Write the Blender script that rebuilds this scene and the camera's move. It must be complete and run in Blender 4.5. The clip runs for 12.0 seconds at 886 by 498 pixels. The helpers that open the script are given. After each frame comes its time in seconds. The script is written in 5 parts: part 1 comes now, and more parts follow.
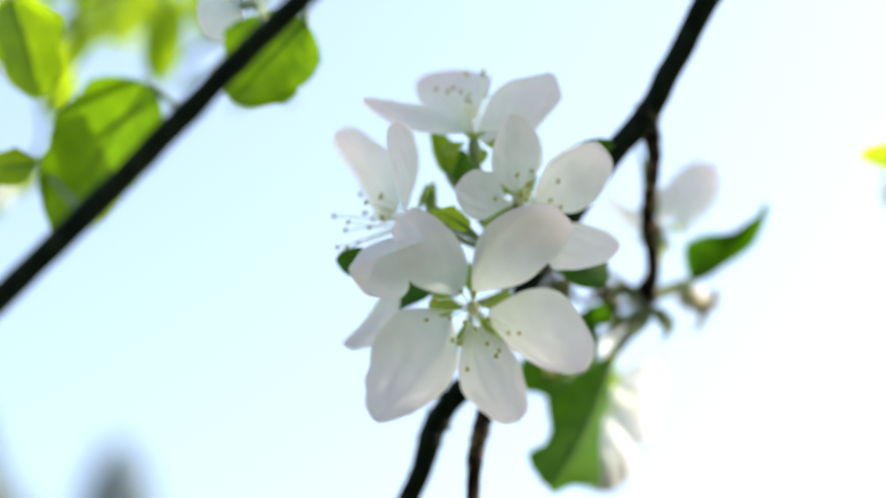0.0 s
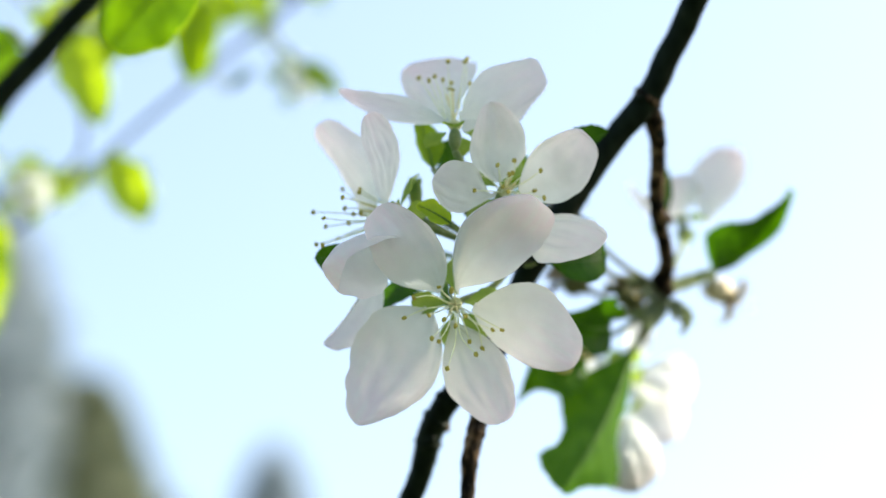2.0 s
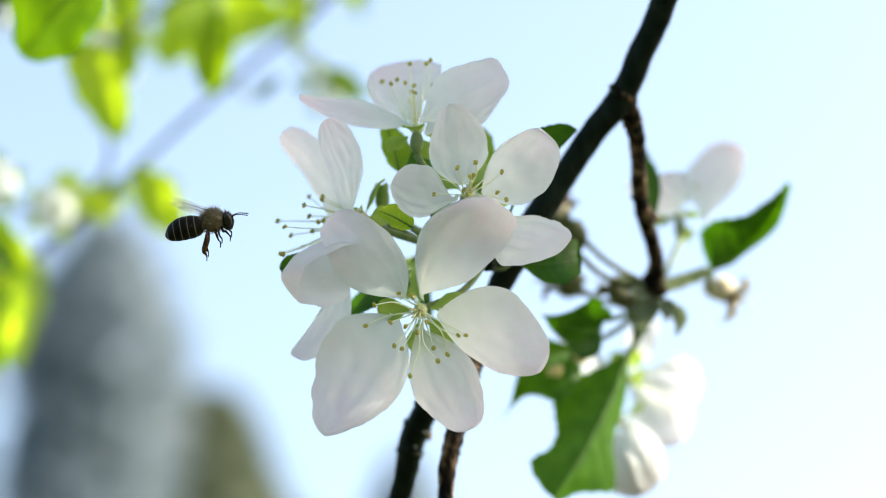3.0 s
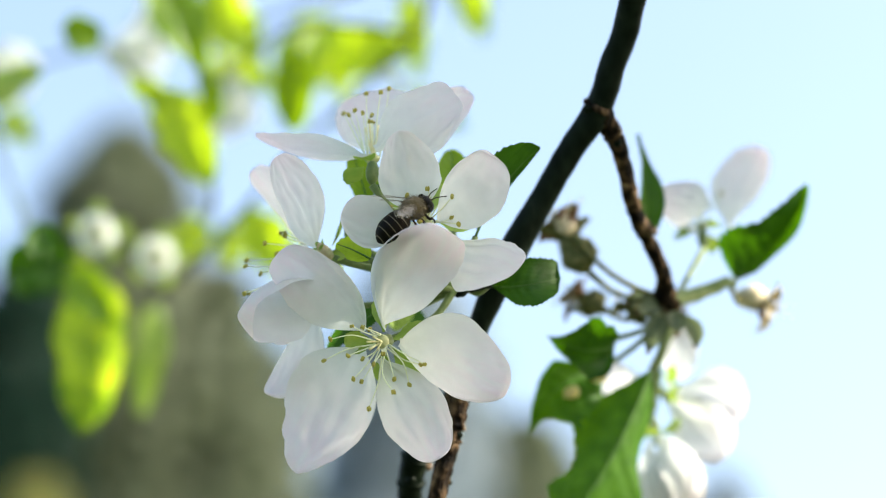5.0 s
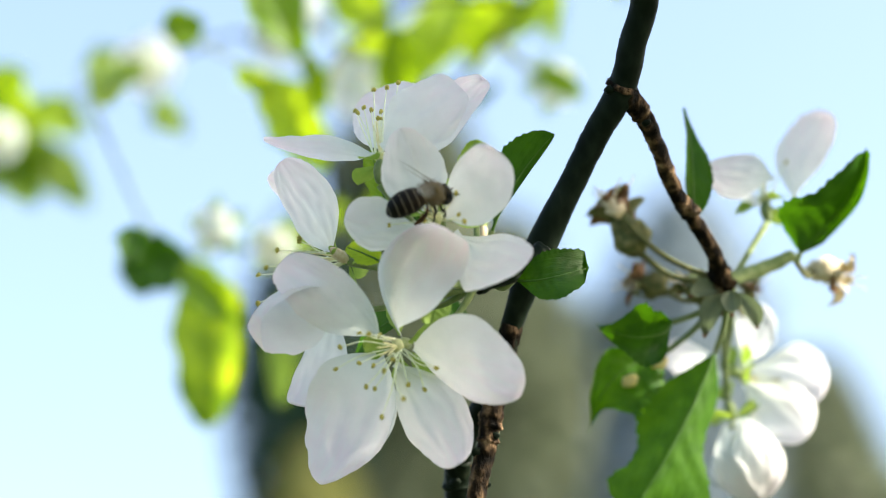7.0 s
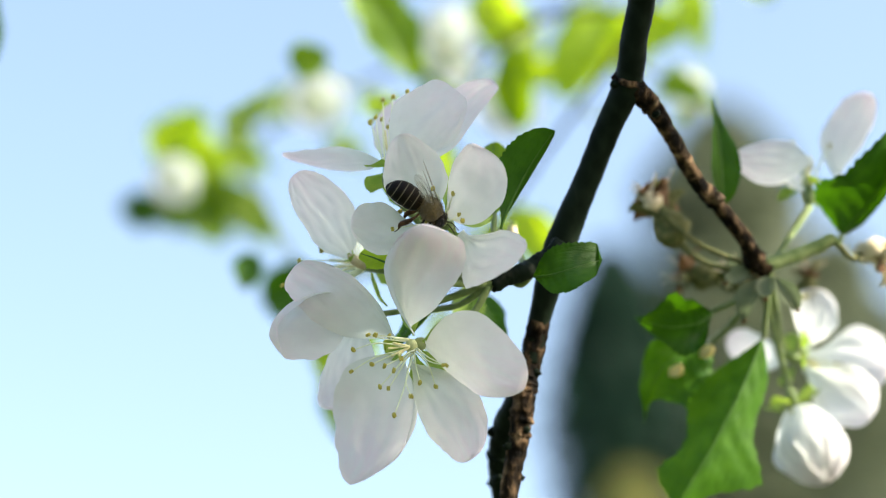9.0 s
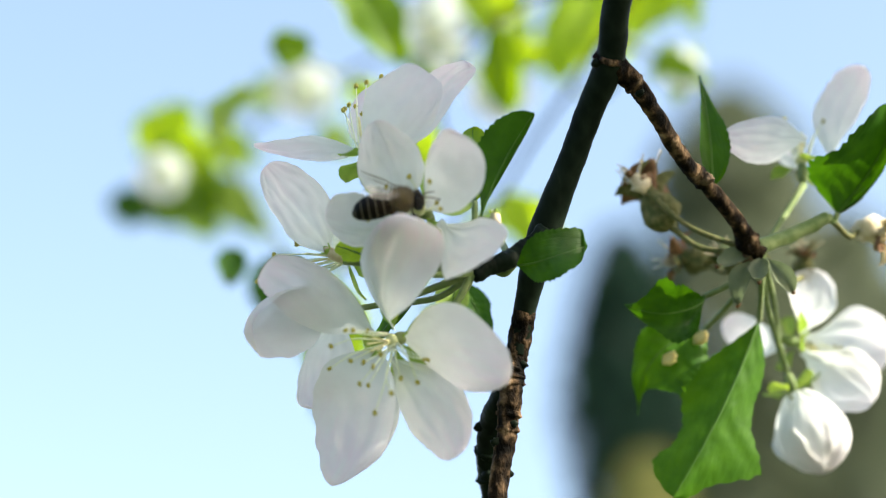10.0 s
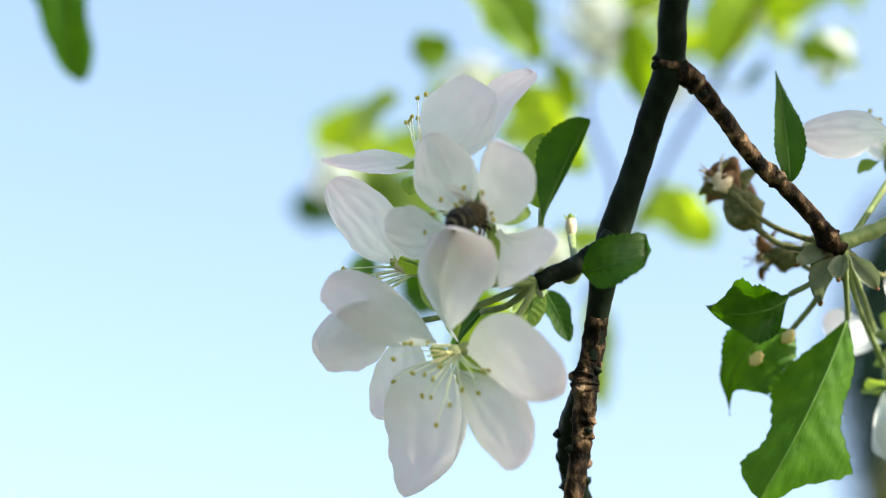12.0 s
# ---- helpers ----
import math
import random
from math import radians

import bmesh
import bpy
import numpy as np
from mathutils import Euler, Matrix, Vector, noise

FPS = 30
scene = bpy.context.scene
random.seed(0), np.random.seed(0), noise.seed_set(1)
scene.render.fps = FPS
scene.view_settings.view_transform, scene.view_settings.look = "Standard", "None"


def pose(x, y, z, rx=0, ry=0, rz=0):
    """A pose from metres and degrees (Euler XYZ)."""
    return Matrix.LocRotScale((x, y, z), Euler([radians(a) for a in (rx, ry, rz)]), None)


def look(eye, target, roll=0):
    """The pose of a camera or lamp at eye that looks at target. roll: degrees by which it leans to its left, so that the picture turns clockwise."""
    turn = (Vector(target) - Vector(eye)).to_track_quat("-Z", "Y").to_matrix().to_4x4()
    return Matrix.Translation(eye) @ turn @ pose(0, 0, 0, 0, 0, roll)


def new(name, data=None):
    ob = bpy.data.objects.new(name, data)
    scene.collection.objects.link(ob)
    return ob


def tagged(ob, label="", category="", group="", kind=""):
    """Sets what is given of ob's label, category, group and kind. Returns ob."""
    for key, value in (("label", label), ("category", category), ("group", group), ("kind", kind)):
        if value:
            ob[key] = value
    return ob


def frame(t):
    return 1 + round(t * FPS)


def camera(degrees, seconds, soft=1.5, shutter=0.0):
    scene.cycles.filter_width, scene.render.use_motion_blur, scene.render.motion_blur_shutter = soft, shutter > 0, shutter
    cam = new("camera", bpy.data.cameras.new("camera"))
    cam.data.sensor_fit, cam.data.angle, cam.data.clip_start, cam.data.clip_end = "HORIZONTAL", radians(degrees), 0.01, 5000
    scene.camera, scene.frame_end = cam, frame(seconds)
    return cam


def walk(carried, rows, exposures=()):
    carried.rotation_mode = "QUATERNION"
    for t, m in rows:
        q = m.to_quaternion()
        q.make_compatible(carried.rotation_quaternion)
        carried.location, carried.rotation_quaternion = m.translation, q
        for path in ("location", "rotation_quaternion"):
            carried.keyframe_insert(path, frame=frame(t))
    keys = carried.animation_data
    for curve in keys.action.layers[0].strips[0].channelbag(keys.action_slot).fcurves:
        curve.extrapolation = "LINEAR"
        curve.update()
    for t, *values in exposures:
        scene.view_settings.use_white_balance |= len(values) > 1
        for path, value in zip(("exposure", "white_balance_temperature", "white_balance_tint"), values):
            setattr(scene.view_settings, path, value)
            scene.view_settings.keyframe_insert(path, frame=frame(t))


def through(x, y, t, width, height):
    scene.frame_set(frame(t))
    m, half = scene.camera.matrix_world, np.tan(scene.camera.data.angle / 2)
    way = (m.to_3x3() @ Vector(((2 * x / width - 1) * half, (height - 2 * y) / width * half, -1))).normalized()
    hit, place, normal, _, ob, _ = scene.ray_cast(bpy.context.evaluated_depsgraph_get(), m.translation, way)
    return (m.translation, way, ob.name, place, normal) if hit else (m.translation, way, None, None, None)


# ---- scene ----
cam = camera(19.29, 12.0, soft=1.1)
cam.data.dof.use_dof = True
cam.data.dof.focus_distance = 0.485
cam.data.dof.aperture_fstop = 8.0

PATH = [
    (0, (-0.00586, -0.48137, 1.55334), (-0.00586, -0.02288, 1.75280), -0.57),
    (0.5, (-0.00088, -0.47902, 1.55514), (-0.00377, -0.02034, 1.75414), -0.25),
    (1, (0.01154, -0.47328, 1.55600), (0.00198, -0.01448, 1.75453), -0.07),
    (1.5, (0.02488, -0.46499, 1.55894), (0.00234, -0.00666, 1.75751), 0.03),
    (2, (0.03716, -0.46094, 1.56074), (-0.00195, -0.00395, 1.75982), 0.14),
    (2.5, (0.05529, -0.45486, 1.56226), (0.00033, 0.00021, 1.76200), 0.42),
    (3, (0.07562, -0.44864, 1.56399), (0.00400, 0.00399, 1.76401), 0.14),
    (3.5, (0.09198, -0.44198, 1.56318), (0.00037, 0.00630, 1.76480), 0.04),
    (5.5, (0.17196, -0.41636, 1.57304), (0.00929, 0.01136, 1.77452), 0.22),
    (6, (0.18216, -0.40736, 1.58035), (0.00365, 0.01659, 1.77631), -0.05),
    (6.5, (0.19393, -0.39814, 1.58555), (0.00057, 0.02055, 1.77872), 0.06),
    (8.5, (0.26154, -0.36863, 1.57924), (0.00121, 0.01017, 1.77605), 0.67),
    (9, (0.27414, -0.36033, 1.57389), (0.00177, 0.00897, 1.77248), 0.59),
    (9.5, (0.27464, -0.35379, 1.58301), (-0.00039, 0.01749, 1.77407), 0.42),
    (10, (0.26986, -0.34305, 1.58141), (-0.00561, 0.02511, 1.77783), -0.77),
    (10.5, (0.28495, -0.33613, 1.58682), (-0.00593, 0.02293, 1.77780), -0.28),
    (11, (0.28511, -0.32786, 1.58935), (-0.01100, 0.02788, 1.77847), -0.89),
    (11.5, (0.30182, -0.31909, 1.59116), (-0.01214, 0.02173, 1.77896), -0.22),
    (12, (0.30782, -0.31406, 1.58721), (-0.01602, 0.01495, 1.77926), 0.32),
]
walk(cam, [(t, look(eye, target, roll)) for t, eye, target, roll in PATH], exposures=[(0, 1.50, 7120, 7.2), (3.5, 1.58, 7120, 7.2), (6.5, 1.68, 7120, 7.2), (8.5, 1.58, 7120, 7.2), (12, 1.52, 7120, 7.2)])

# ---- daylight: clear spring sky, sun high beyond the blossoms ----
SUN_FROM = Vector((0.78, 0.20, 0.60)).normalized()
world = bpy.data.worlds.new("sky")
scene.world = world
world.use_nodes = True
wn = world.node_tree.nodes
sky = wn.new("ShaderNodeTexSky")
sky.sky_type = "NISHITA"
sky.sun_disc = False
sky.sun_elevation = math.asin(SUN_FROM.z)
sky.sun_rotation = math.atan2(SUN_FROM.x, SUN_FROM.y)
sky.air_density, sky.dust_density, sky.ozone_density = 1.0, 3.0, 1.0
wn["Background"].inputs["Strength"].default_value = 0.15
world.node_tree.links.new(sky.outputs["Color"], wn["Background"].inputs["Color"])

sun_data = bpy.data.lights.new("sun", "SUN")
sun_data.energy, sun_data.angle, sun_data.color = 5.0, radians(0.6), (1.0, 0.95, 0.86)
sun = new("sun", sun_data)
sun.matrix_world = look(SUN_FROM * 10, (0, 0, 0))


# ---- materials ----
def nodes_of(name):
    m = bpy.data.materials.new(name)
    m.use_nodes = True
    m.node_tree.nodes.clear()
    return m, m.node_tree.nodes, m.node_tree.links


def ramp(nodes, stops):
    r = nodes.new("ShaderNodeValToRGB")
    while len(r.color_ramp.elements) < len(stops):
        r.color_ramp.elements.new(0.5)
    for e, (p, c) in zip(r.color_ramp.elements, stops):
        e.position, e.color = p, (*c, 1)
    return r


def mapped(nodes, links, scale, coord="Object"):
    co, mp = nodes.new("ShaderNodeTexCoord"), nodes.new("ShaderNodeMapping")
    mp.inputs["Scale"].default_value = scale
    links.new(co.outputs[coord], mp.inputs["Vector"])
    return mp


def thin_sheet(name, stops, through, share, vein_scale, vein_depth, gloss=0.02, rough=0.45, mottle=220.0, jitter=0.06, tip=None):
    """A leaf or petal: diffuse, light passing through, a little gloss, veins along its length as relief."""
    m, n, l = nodes_of(name)
    out = n.new("ShaderNodeOutputMaterial")
    noise_n = n.new("ShaderNodeTexNoise")
    noise_n.inputs["Scale"].default_value, noise_n.inputs["Detail"].default_value = 1.0, 4
    l.new(mapped(n, l, (mottle, mottle, mottle)).outputs[0], noise_n.inputs["Vector"])
    col = ramp(n, stops)
    l.new(noise_n.outputs["Fac"], col.inputs[0])
    vein = n.new("ShaderNodeTexNoise")
    vein.inputs["Scale"].default_value, vein.inputs["Detail"].default_value = 1.0, 3
    l.new(mapped(n, l, vein_scale).outputs[0], vein.inputs["Vector"])
    info = n.new("ShaderNodeObjectInfo")
    hsv = n.new("ShaderNodeHueSaturation")
    val = n.new("ShaderNodeMapRange")
    val.inputs["To Min"].default_value, val.inputs["To Max"].default_value = 1 - jitter, 1 + jitter
    l.new(info.outputs["Random"], val.inputs["Value"])
    l.new(val.outputs[0], hsv.inputs["Value"])
    colour = col.outputs["Color"]
    if tip:
        co, sep = n.new("ShaderNodeTexCoord"), n.new("ShaderNodeSeparateXYZ")
        mr, mix = n.new("ShaderNodeMapRange"), n.new("ShaderNodeMix")
        mix.data_type = "RGBA"
        mr.inputs["From Min"].default_value, mr.inputs["From Max"].default_value = tip[1], tip[2]
        mr.inputs["To Max"].default_value = tip[3]
        l.new(co.outputs["Object"], sep.inputs[0])
        l.new(sep.outputs["X"], mr.inputs["Value"])
        mul = n.new("ShaderNodeMath")
        mul.operation = "MULTIPLY"
        l.new(mr.outputs[0], mul.inputs[0])
        l.new(vein.outputs["Fac"], mul.inputs[1])
        l.new(mul.outputs[0], mix.inputs["Factor"])
        l.new(colour, mix.inputs["A"])
        mix.inputs["B"].default_value = (*tip[0], 1)
        colour = mix.outputs["Result"]
    l.new(colour, hsv.inputs["Color"])
    bump = n.new("ShaderNodeBump")
    bump.inputs["Strength"].default_value, bump.inputs["Distance"].default_value = 0.6, vein_depth
    l.new(vein.outputs["Fac"], bump.inputs["Height"])
    dif, tra, glo = n.new("ShaderNodeBsdfDiffuse"), n.new("ShaderNodeBsdfTranslucent"), n.new("ShaderNodeBsdfGlossy")
    tint = n.new("ShaderNodeMix")
    tint.data_type, tint.blend_type = "RGBA", "MULTIPLY"
    tint.inputs["Factor"].default_value = 1.0
    l.new(hsv.outputs[0], tint.inputs["A"])
    tint.inputs["B"].default_value = (*through, 1)
    l.new(hsv.outputs[0], dif.inputs["Color"])
    l.new(tint.outputs["Result"], tra.inputs["Color"])
    glo.inputs["Roughness"].default_value = rough
    for b in (dif, tra, glo):
        l.new(bump.outputs[0], b.inputs["Normal"])
    m1, m2 = n.new("ShaderNodeMixShader"), n.new("ShaderNodeMixShader")
    m1.inputs[0].default_value, m2.inputs[0].default_value = share, gloss
    l.new(dif.outputs[0], m1.inputs[1])
    l.new(tra.outputs[0], m1.inputs[2])
    l.new(m1.outputs[0], m2.inputs[1])
    l.new(glo.outputs[0], m2.inputs[2])
    l.new(m2.outputs[0], out.inputs[0])
    return m


def solid(name, stops, scale, rough=0.6, bump_by=0.0, metal=0.0, detail=5, coord="Object", sheen=0.0, spec=0.3):
    m, n, l = nodes_of(name)
    out, bs = n.new("ShaderNodeOutputMaterial"), n.new("ShaderNodeBsdfPrincipled")
    tx, r = n.new("ShaderNodeTexNoise"), ramp(n, stops)
    tx.inputs["Scale"].default_value, tx.inputs["Detail"].default_value = 1.0, detail
    l.new(mapped(n, l, scale if isinstance(scale, tuple) else (scale,) * 3, coord).outputs[0], tx.inputs["Vector"])
    l.new(tx.outputs["Fac"], r.inputs[0])
    l.new(r.outputs["Color"], bs.inputs["Base Color"])
    bs.inputs["Roughness"].default_value, bs.inputs["Metallic"].default_value = rough, metal
    bs.inputs["Sheen Weight"].default_value = sheen
    bs.inputs["Specular IOR Level"].default_value = spec
    if bump_by:
        b = n.new("ShaderNodeBump")
        b.inputs["Strength"].default_value, b.inputs["Distance"].default_value = 0.8, bump_by
        l.new(tx.outputs["Fac"], b.inputs["Height"])
        l.new(b.outputs[0], bs.inputs["Normal"])
    l.new(bs.outputs[0], out.inputs[0])
    return m


WHITE = thin_sheet("petal_white", [(0.3, (0.665, 0.707, 0.708)), (0.7, (0.735, 0.775, 0.777))], (0.965, 0.985, 0.98), 0.50, (160, 750, 300), 0.00010,
                   gloss=0.012, rough=0.6, jitter=0.03, tip=((0.78, 0.54, 0.68), 0.004, 0.021, 0.70))
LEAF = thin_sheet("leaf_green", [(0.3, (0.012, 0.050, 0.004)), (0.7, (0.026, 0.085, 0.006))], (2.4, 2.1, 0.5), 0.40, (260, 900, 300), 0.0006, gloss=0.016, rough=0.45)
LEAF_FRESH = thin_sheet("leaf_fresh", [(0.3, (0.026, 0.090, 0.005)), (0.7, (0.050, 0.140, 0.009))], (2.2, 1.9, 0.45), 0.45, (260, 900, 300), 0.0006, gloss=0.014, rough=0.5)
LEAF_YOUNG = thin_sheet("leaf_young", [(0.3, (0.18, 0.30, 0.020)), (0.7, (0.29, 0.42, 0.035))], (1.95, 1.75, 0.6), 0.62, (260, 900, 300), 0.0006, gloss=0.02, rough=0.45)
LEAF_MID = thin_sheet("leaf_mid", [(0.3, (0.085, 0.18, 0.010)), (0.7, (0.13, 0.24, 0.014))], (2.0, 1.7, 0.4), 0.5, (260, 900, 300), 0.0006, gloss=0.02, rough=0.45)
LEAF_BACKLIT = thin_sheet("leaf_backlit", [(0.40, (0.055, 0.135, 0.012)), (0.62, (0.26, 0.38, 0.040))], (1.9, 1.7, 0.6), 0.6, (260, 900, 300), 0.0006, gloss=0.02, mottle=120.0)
LEAF_TWIG = thin_sheet("leaf_twig", [(0.3, (0.040, 0.105, 0.006)), (0.7, (0.070, 0.155, 0.010))], (2.0, 1.8, 0.4), 0.45, (260, 900, 300), 0.0006, gloss=0.015, rough=0.5)
LEAF_DARK = thin_sheet("leaf_dark", [(0.3, (0.006, 0.022, 0.016)), (0.7, (0.015, 0.036, 0.025))], (1.3, 1.5, 0.9), 0.12, (40, 40, 40), 0.002, gloss=0.005)
LEAF_OLIVE = thin_sheet("leaf_olive", [(0.3, (0.085, 0.110, 0.070)), (0.7, (0.145, 0.170, 0.115))], (1.2, 1.3, 1.0), 0.3, (40, 40, 40), 0.002, gloss=0.01)
LEAF_YELLOW = thin_sheet("leaf_yellow", [(0.3, (0.14, 0.155, 0.055)), (0.7, (0.23, 0.235, 0.085))], (1.3, 1.3, 0.5), 0.3, (40, 40, 40), 0.002, gloss=0.01)
# far haze is put into this leaf colour, pale and blue-grey
LEAF_HAZED = thin_sheet("leaf_hazed", [(0.3, (0.17, 0.22, 0.26)), (0.7, (0.27, 0.33, 0.39))], (1.2, 1.3, 1.2), 0.3, (40, 40, 40), 0.002, gloss=0.01)
SEPAL = thin_sheet("sepal", [(0.3, (0.16, 0.28, 0.06)), (0.7, (0.26, 0.36, 0.10))], (1.6, 1.5, 0.7), 0.35, (500, 1800, 500), 0.0003)
STEM = solid("pedicel", [(0.3, (0.085, 0.14, 0.035)), (0.7, (0.17, 0.22, 0.085))], 500, rough=0.6, bump_by=0.0004, sheen=0.1)
MIDRIB = solid("midrib", [(0.3, (0.035, 0.105, 0.012)), (0.7, (0.065, 0.15, 0.018))], 500, rough=0.6)
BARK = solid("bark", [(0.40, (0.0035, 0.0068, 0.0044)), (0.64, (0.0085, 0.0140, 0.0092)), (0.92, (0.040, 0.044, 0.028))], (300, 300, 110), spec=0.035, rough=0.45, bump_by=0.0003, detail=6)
BARK_FLAKY = solid("bark_flaky", [(0.40, (0.0020, 0.0018, 0.0014)), (0.52, (0.016, 0.0105, 0.0062)), (0.64, (0.105, 0.068, 0.040)), (0.80, (0.32, 0.23, 0.145))], (420, 420, 260), spec=0.06, rough=0.8, bump_by=0.0026, detail=9)
BARK_SCAR = solid("bark_scar", [(0.3, (0.03, 0.019, 0.011)), (0.7, (0.13, 0.088, 0.055))], 700, rough=0.9, bump_by=0.001)
FILAMENT = solid("filament", [(0.3, (0.62, 0.68, 0.46)), (0.7, (0.76, 0.80, 0.62))], 900, rough=0.5)
STYLE_GREEN = solid("style_cream", [(0.3, (0.62, 0.60, 0.30)), (0.7, (0.76, 0.70, 0.46))], 900, rough=0.5)
ANTHER = solid("anther", [(0.3, (0.24, 0.215, 0.035)), (0.7, (0.46, 0.41, 0.10))], 2500, rough=0.85, bump_by=0.0003)
WITHERED = solid("withered", [(0.3, (0.06, 0.03, 0.015)), (0.7, (0.20, 0.11, 0.055))], 450, rough=0.9, bump_by=0.001)
NECTARY = solid("nectary", [(0.3, (0.40, 0.44, 0.20)), (0.7, (0.56, 0.58, 0.34))], 1200, rough=0.5, bump_by=0.0003)
SPENT_GREEN = solid("spent_green", [(0.3, (0.05, 0.07, 0.02)), (0.7, (0.16, 0.15, 0.06))], 700, rough=0.85, bump_by=0.0008)
SPENT_CREAM = solid("spent_cream", [(0.3, (0.45, 0.36, 0.22)), (0.7, (0.65, 0.58, 0.42))], 900, rough=0.8)
CREAM = thin_sheet("cream_spot", [(0.3, (0.75, 0.62, 0.22)), (0.7, (0.85, 0.74, 0.36))], (1, 1, 0.7), 0.3, (300, 300, 300), 0.0003)


def bee_bands():
    m, n, l = nodes_of("bee_abdomen")
    out, bs = n.new("ShaderNodeOutputMaterial"), n.new("ShaderNodeBsdfPrincipled")
    co, sep, mul, sine = n.new("ShaderNodeTexCoord"), n.new("ShaderNodeSeparateXYZ"), n.new("ShaderNodeMath"), n.new("ShaderNodeMath")
    l.new(co.outputs["Object"], sep.inputs[0])
    mul.operation, sine.operation = "MULTIPLY_ADD", "SINE"
    mul.inputs[1].default_value, mul.inputs[2].default_value = 2 * math.pi / 0.00135, 0.8
    l.new(sep.outputs["X"], mul.inputs[0])
    l.new(mul.outputs[0], sine.inputs[0])
    r = ramp(n, [(0.0, (0.0025, 0.002, 0.0015)), (0.90, (0.005, 0.0040, 0.003)), (0.97, (0.045, 0.040, 0.028)), (1.0, (0.13, 0.115, 0.085))])
    mr = n.new("ShaderNodeMapRange")
    mr.inputs["From Min"].default_value = -1
    l.new(sine.outputs[0], mr.inputs["Value"])
    l.new(mr.outputs[0], r.inputs[0])
    fade, mixb = n.new("ShaderNodeMapRange"), n.new("ShaderNodeMix")
    mixb.data_type, mixb.blend_type = "RGBA", "ADD"
    fade.inputs["From Min"].default_value, fade.inputs["From Max"].default_value = -0.0045, 0.001
    l.new(sep.outputs["X"], fade.inputs["Value"])
    l.new(fade.outputs[0], mixb.inputs["Factor"])
    l.new(r.outputs["Color"], mixb.inputs["A"])
    mixb.inputs["B"].default_value = (0.008, 0.005, 0.002, 1)
    l.new(mixb.outputs["Result"], bs.inputs["Base Color"])
    bs.inputs["Roughness"].default_value = 0.5
    bs.inputs["Specular IOR Level"].default_value = 0.08
    l.new(bs.outputs[0], out.inputs[0])
    return m


BEE_BANDS = bee_bands()
BEE_DARK = solid("bee_dark", [(0.3, (0.006, 0.005, 0.004)), (0.7, (0.016, 0.011, 0.007))], 1500, rough=0.45, spec=0.15)
BEE_FUR = solid("bee_fur", [(0.3, (0.048, 0.036, 0.015)), (0.7, (0.17, 0.125, 0.058))], 3000, rough=0.95, bump_by=0.0004, sheen=0.2)
BEE_EYE = solid("bee_eye", [(0.3, (0.004, 0.003, 0.003)), (0.7, (0.010, 0.007, 0.005))], 1500, rough=0.25, spec=0.3)
BEE_LEG = solid("bee_leg", [(0.3, (0.010, 0.005, 0.002)), (0.7, (0.075, 0.028, 0.008))], 1200, rough=0.4, spec=0.2)
m, n, l = nodes_of("bee_wing")
o_, gl_, tr_, mx_ = n.new("ShaderNodeOutputMaterial"), n.new("ShaderNodeBsdfGlossy"), n.new("ShaderNodeBsdfTransparent"), n.new("ShaderNodeMixShader")
tl_, mx2_ = n.new("ShaderNodeBsdfTranslucent"), n.new("ShaderNodeMixShader")
tl_.inputs["Color"].default_value = (0.66, 0.58, 0.46, 1)
tr_.inputs["Color"].default_value = (0.92, 0.90, 0.86, 1)
gl_.inputs["Roughness"].default_value = 0.25
mx_.inputs[0].default_value, mx2_.inputs[0].default_value = 0.09, 0.16
l.new(tr_.outputs[0], mx_.inputs[1]); l.new(gl_.outputs[0], mx_.inputs[2])
l.new(mx_.outputs[0], mx2_.inputs[1]); l.new(tl_.outputs[0], mx2_.inputs[2]); l.new(mx2_.outputs[0], o_.inputs[0])
BEE_WING = m
GRASS = solid("grass", [(0.3, (0.030, 0.045, 0.020)), (0.7, (0.065, 0.080, 0.040))], 3.0, rough=0.9, bump_by=0.02)


# ---- builders ----
def mesh_of(bm, name, material, smooth=True):
    me = bpy.data.meshes.new(name)
    bmesh.ops.recalc_face_normals(bm, faces=bm.faces)
    bm.to_mesh(me)
    bm.free()
    me.materials.append(material)
    if smooth:
        me.polygons.foreach_set("use_smooth", [True] * len(me.polygons))
    return me


def part(name, bm, material, parent=None, label="", m=None):
    """Links a bmesh as one mesh object, under a thing or a part where one is given."""
    ob = new(name, mesh_of(bm, name, material))
    ob.parent = parent
    if m is not None:
        ob.matrix_basis = m
    if label:
        tagged(ob, label)
    return ob


def thing(name, label, category, at=(0, 0, 0), group=""):
    ob = new(name)
    ob.empty_display_size = 0.005
    ob.matrix_basis = Matrix.Translation(at)
    return tagged(ob, label, category, group)


def smooth_path(points, steps=6):
    """Catmull-Rom through points of (x, y, z, radius)."""
    p = [np.array(q, float) for q in points]
    p = [2 * p[0] - p[1]] + p + [2 * p[-1] - p[-2]]
    out = []
    for i in range(1, len(p) - 2):
        a, b, c, d = p[i - 1 : i + 3]
        for s in np.arange(steps) / steps:
            out.append(0.5 * (2 * b + (c - a) * s + (2 * a - 5 * b + 4 * c - d) * s * s + (3 * b - a - 3 * c + d) * s**3))
    return out + [p[-2]]


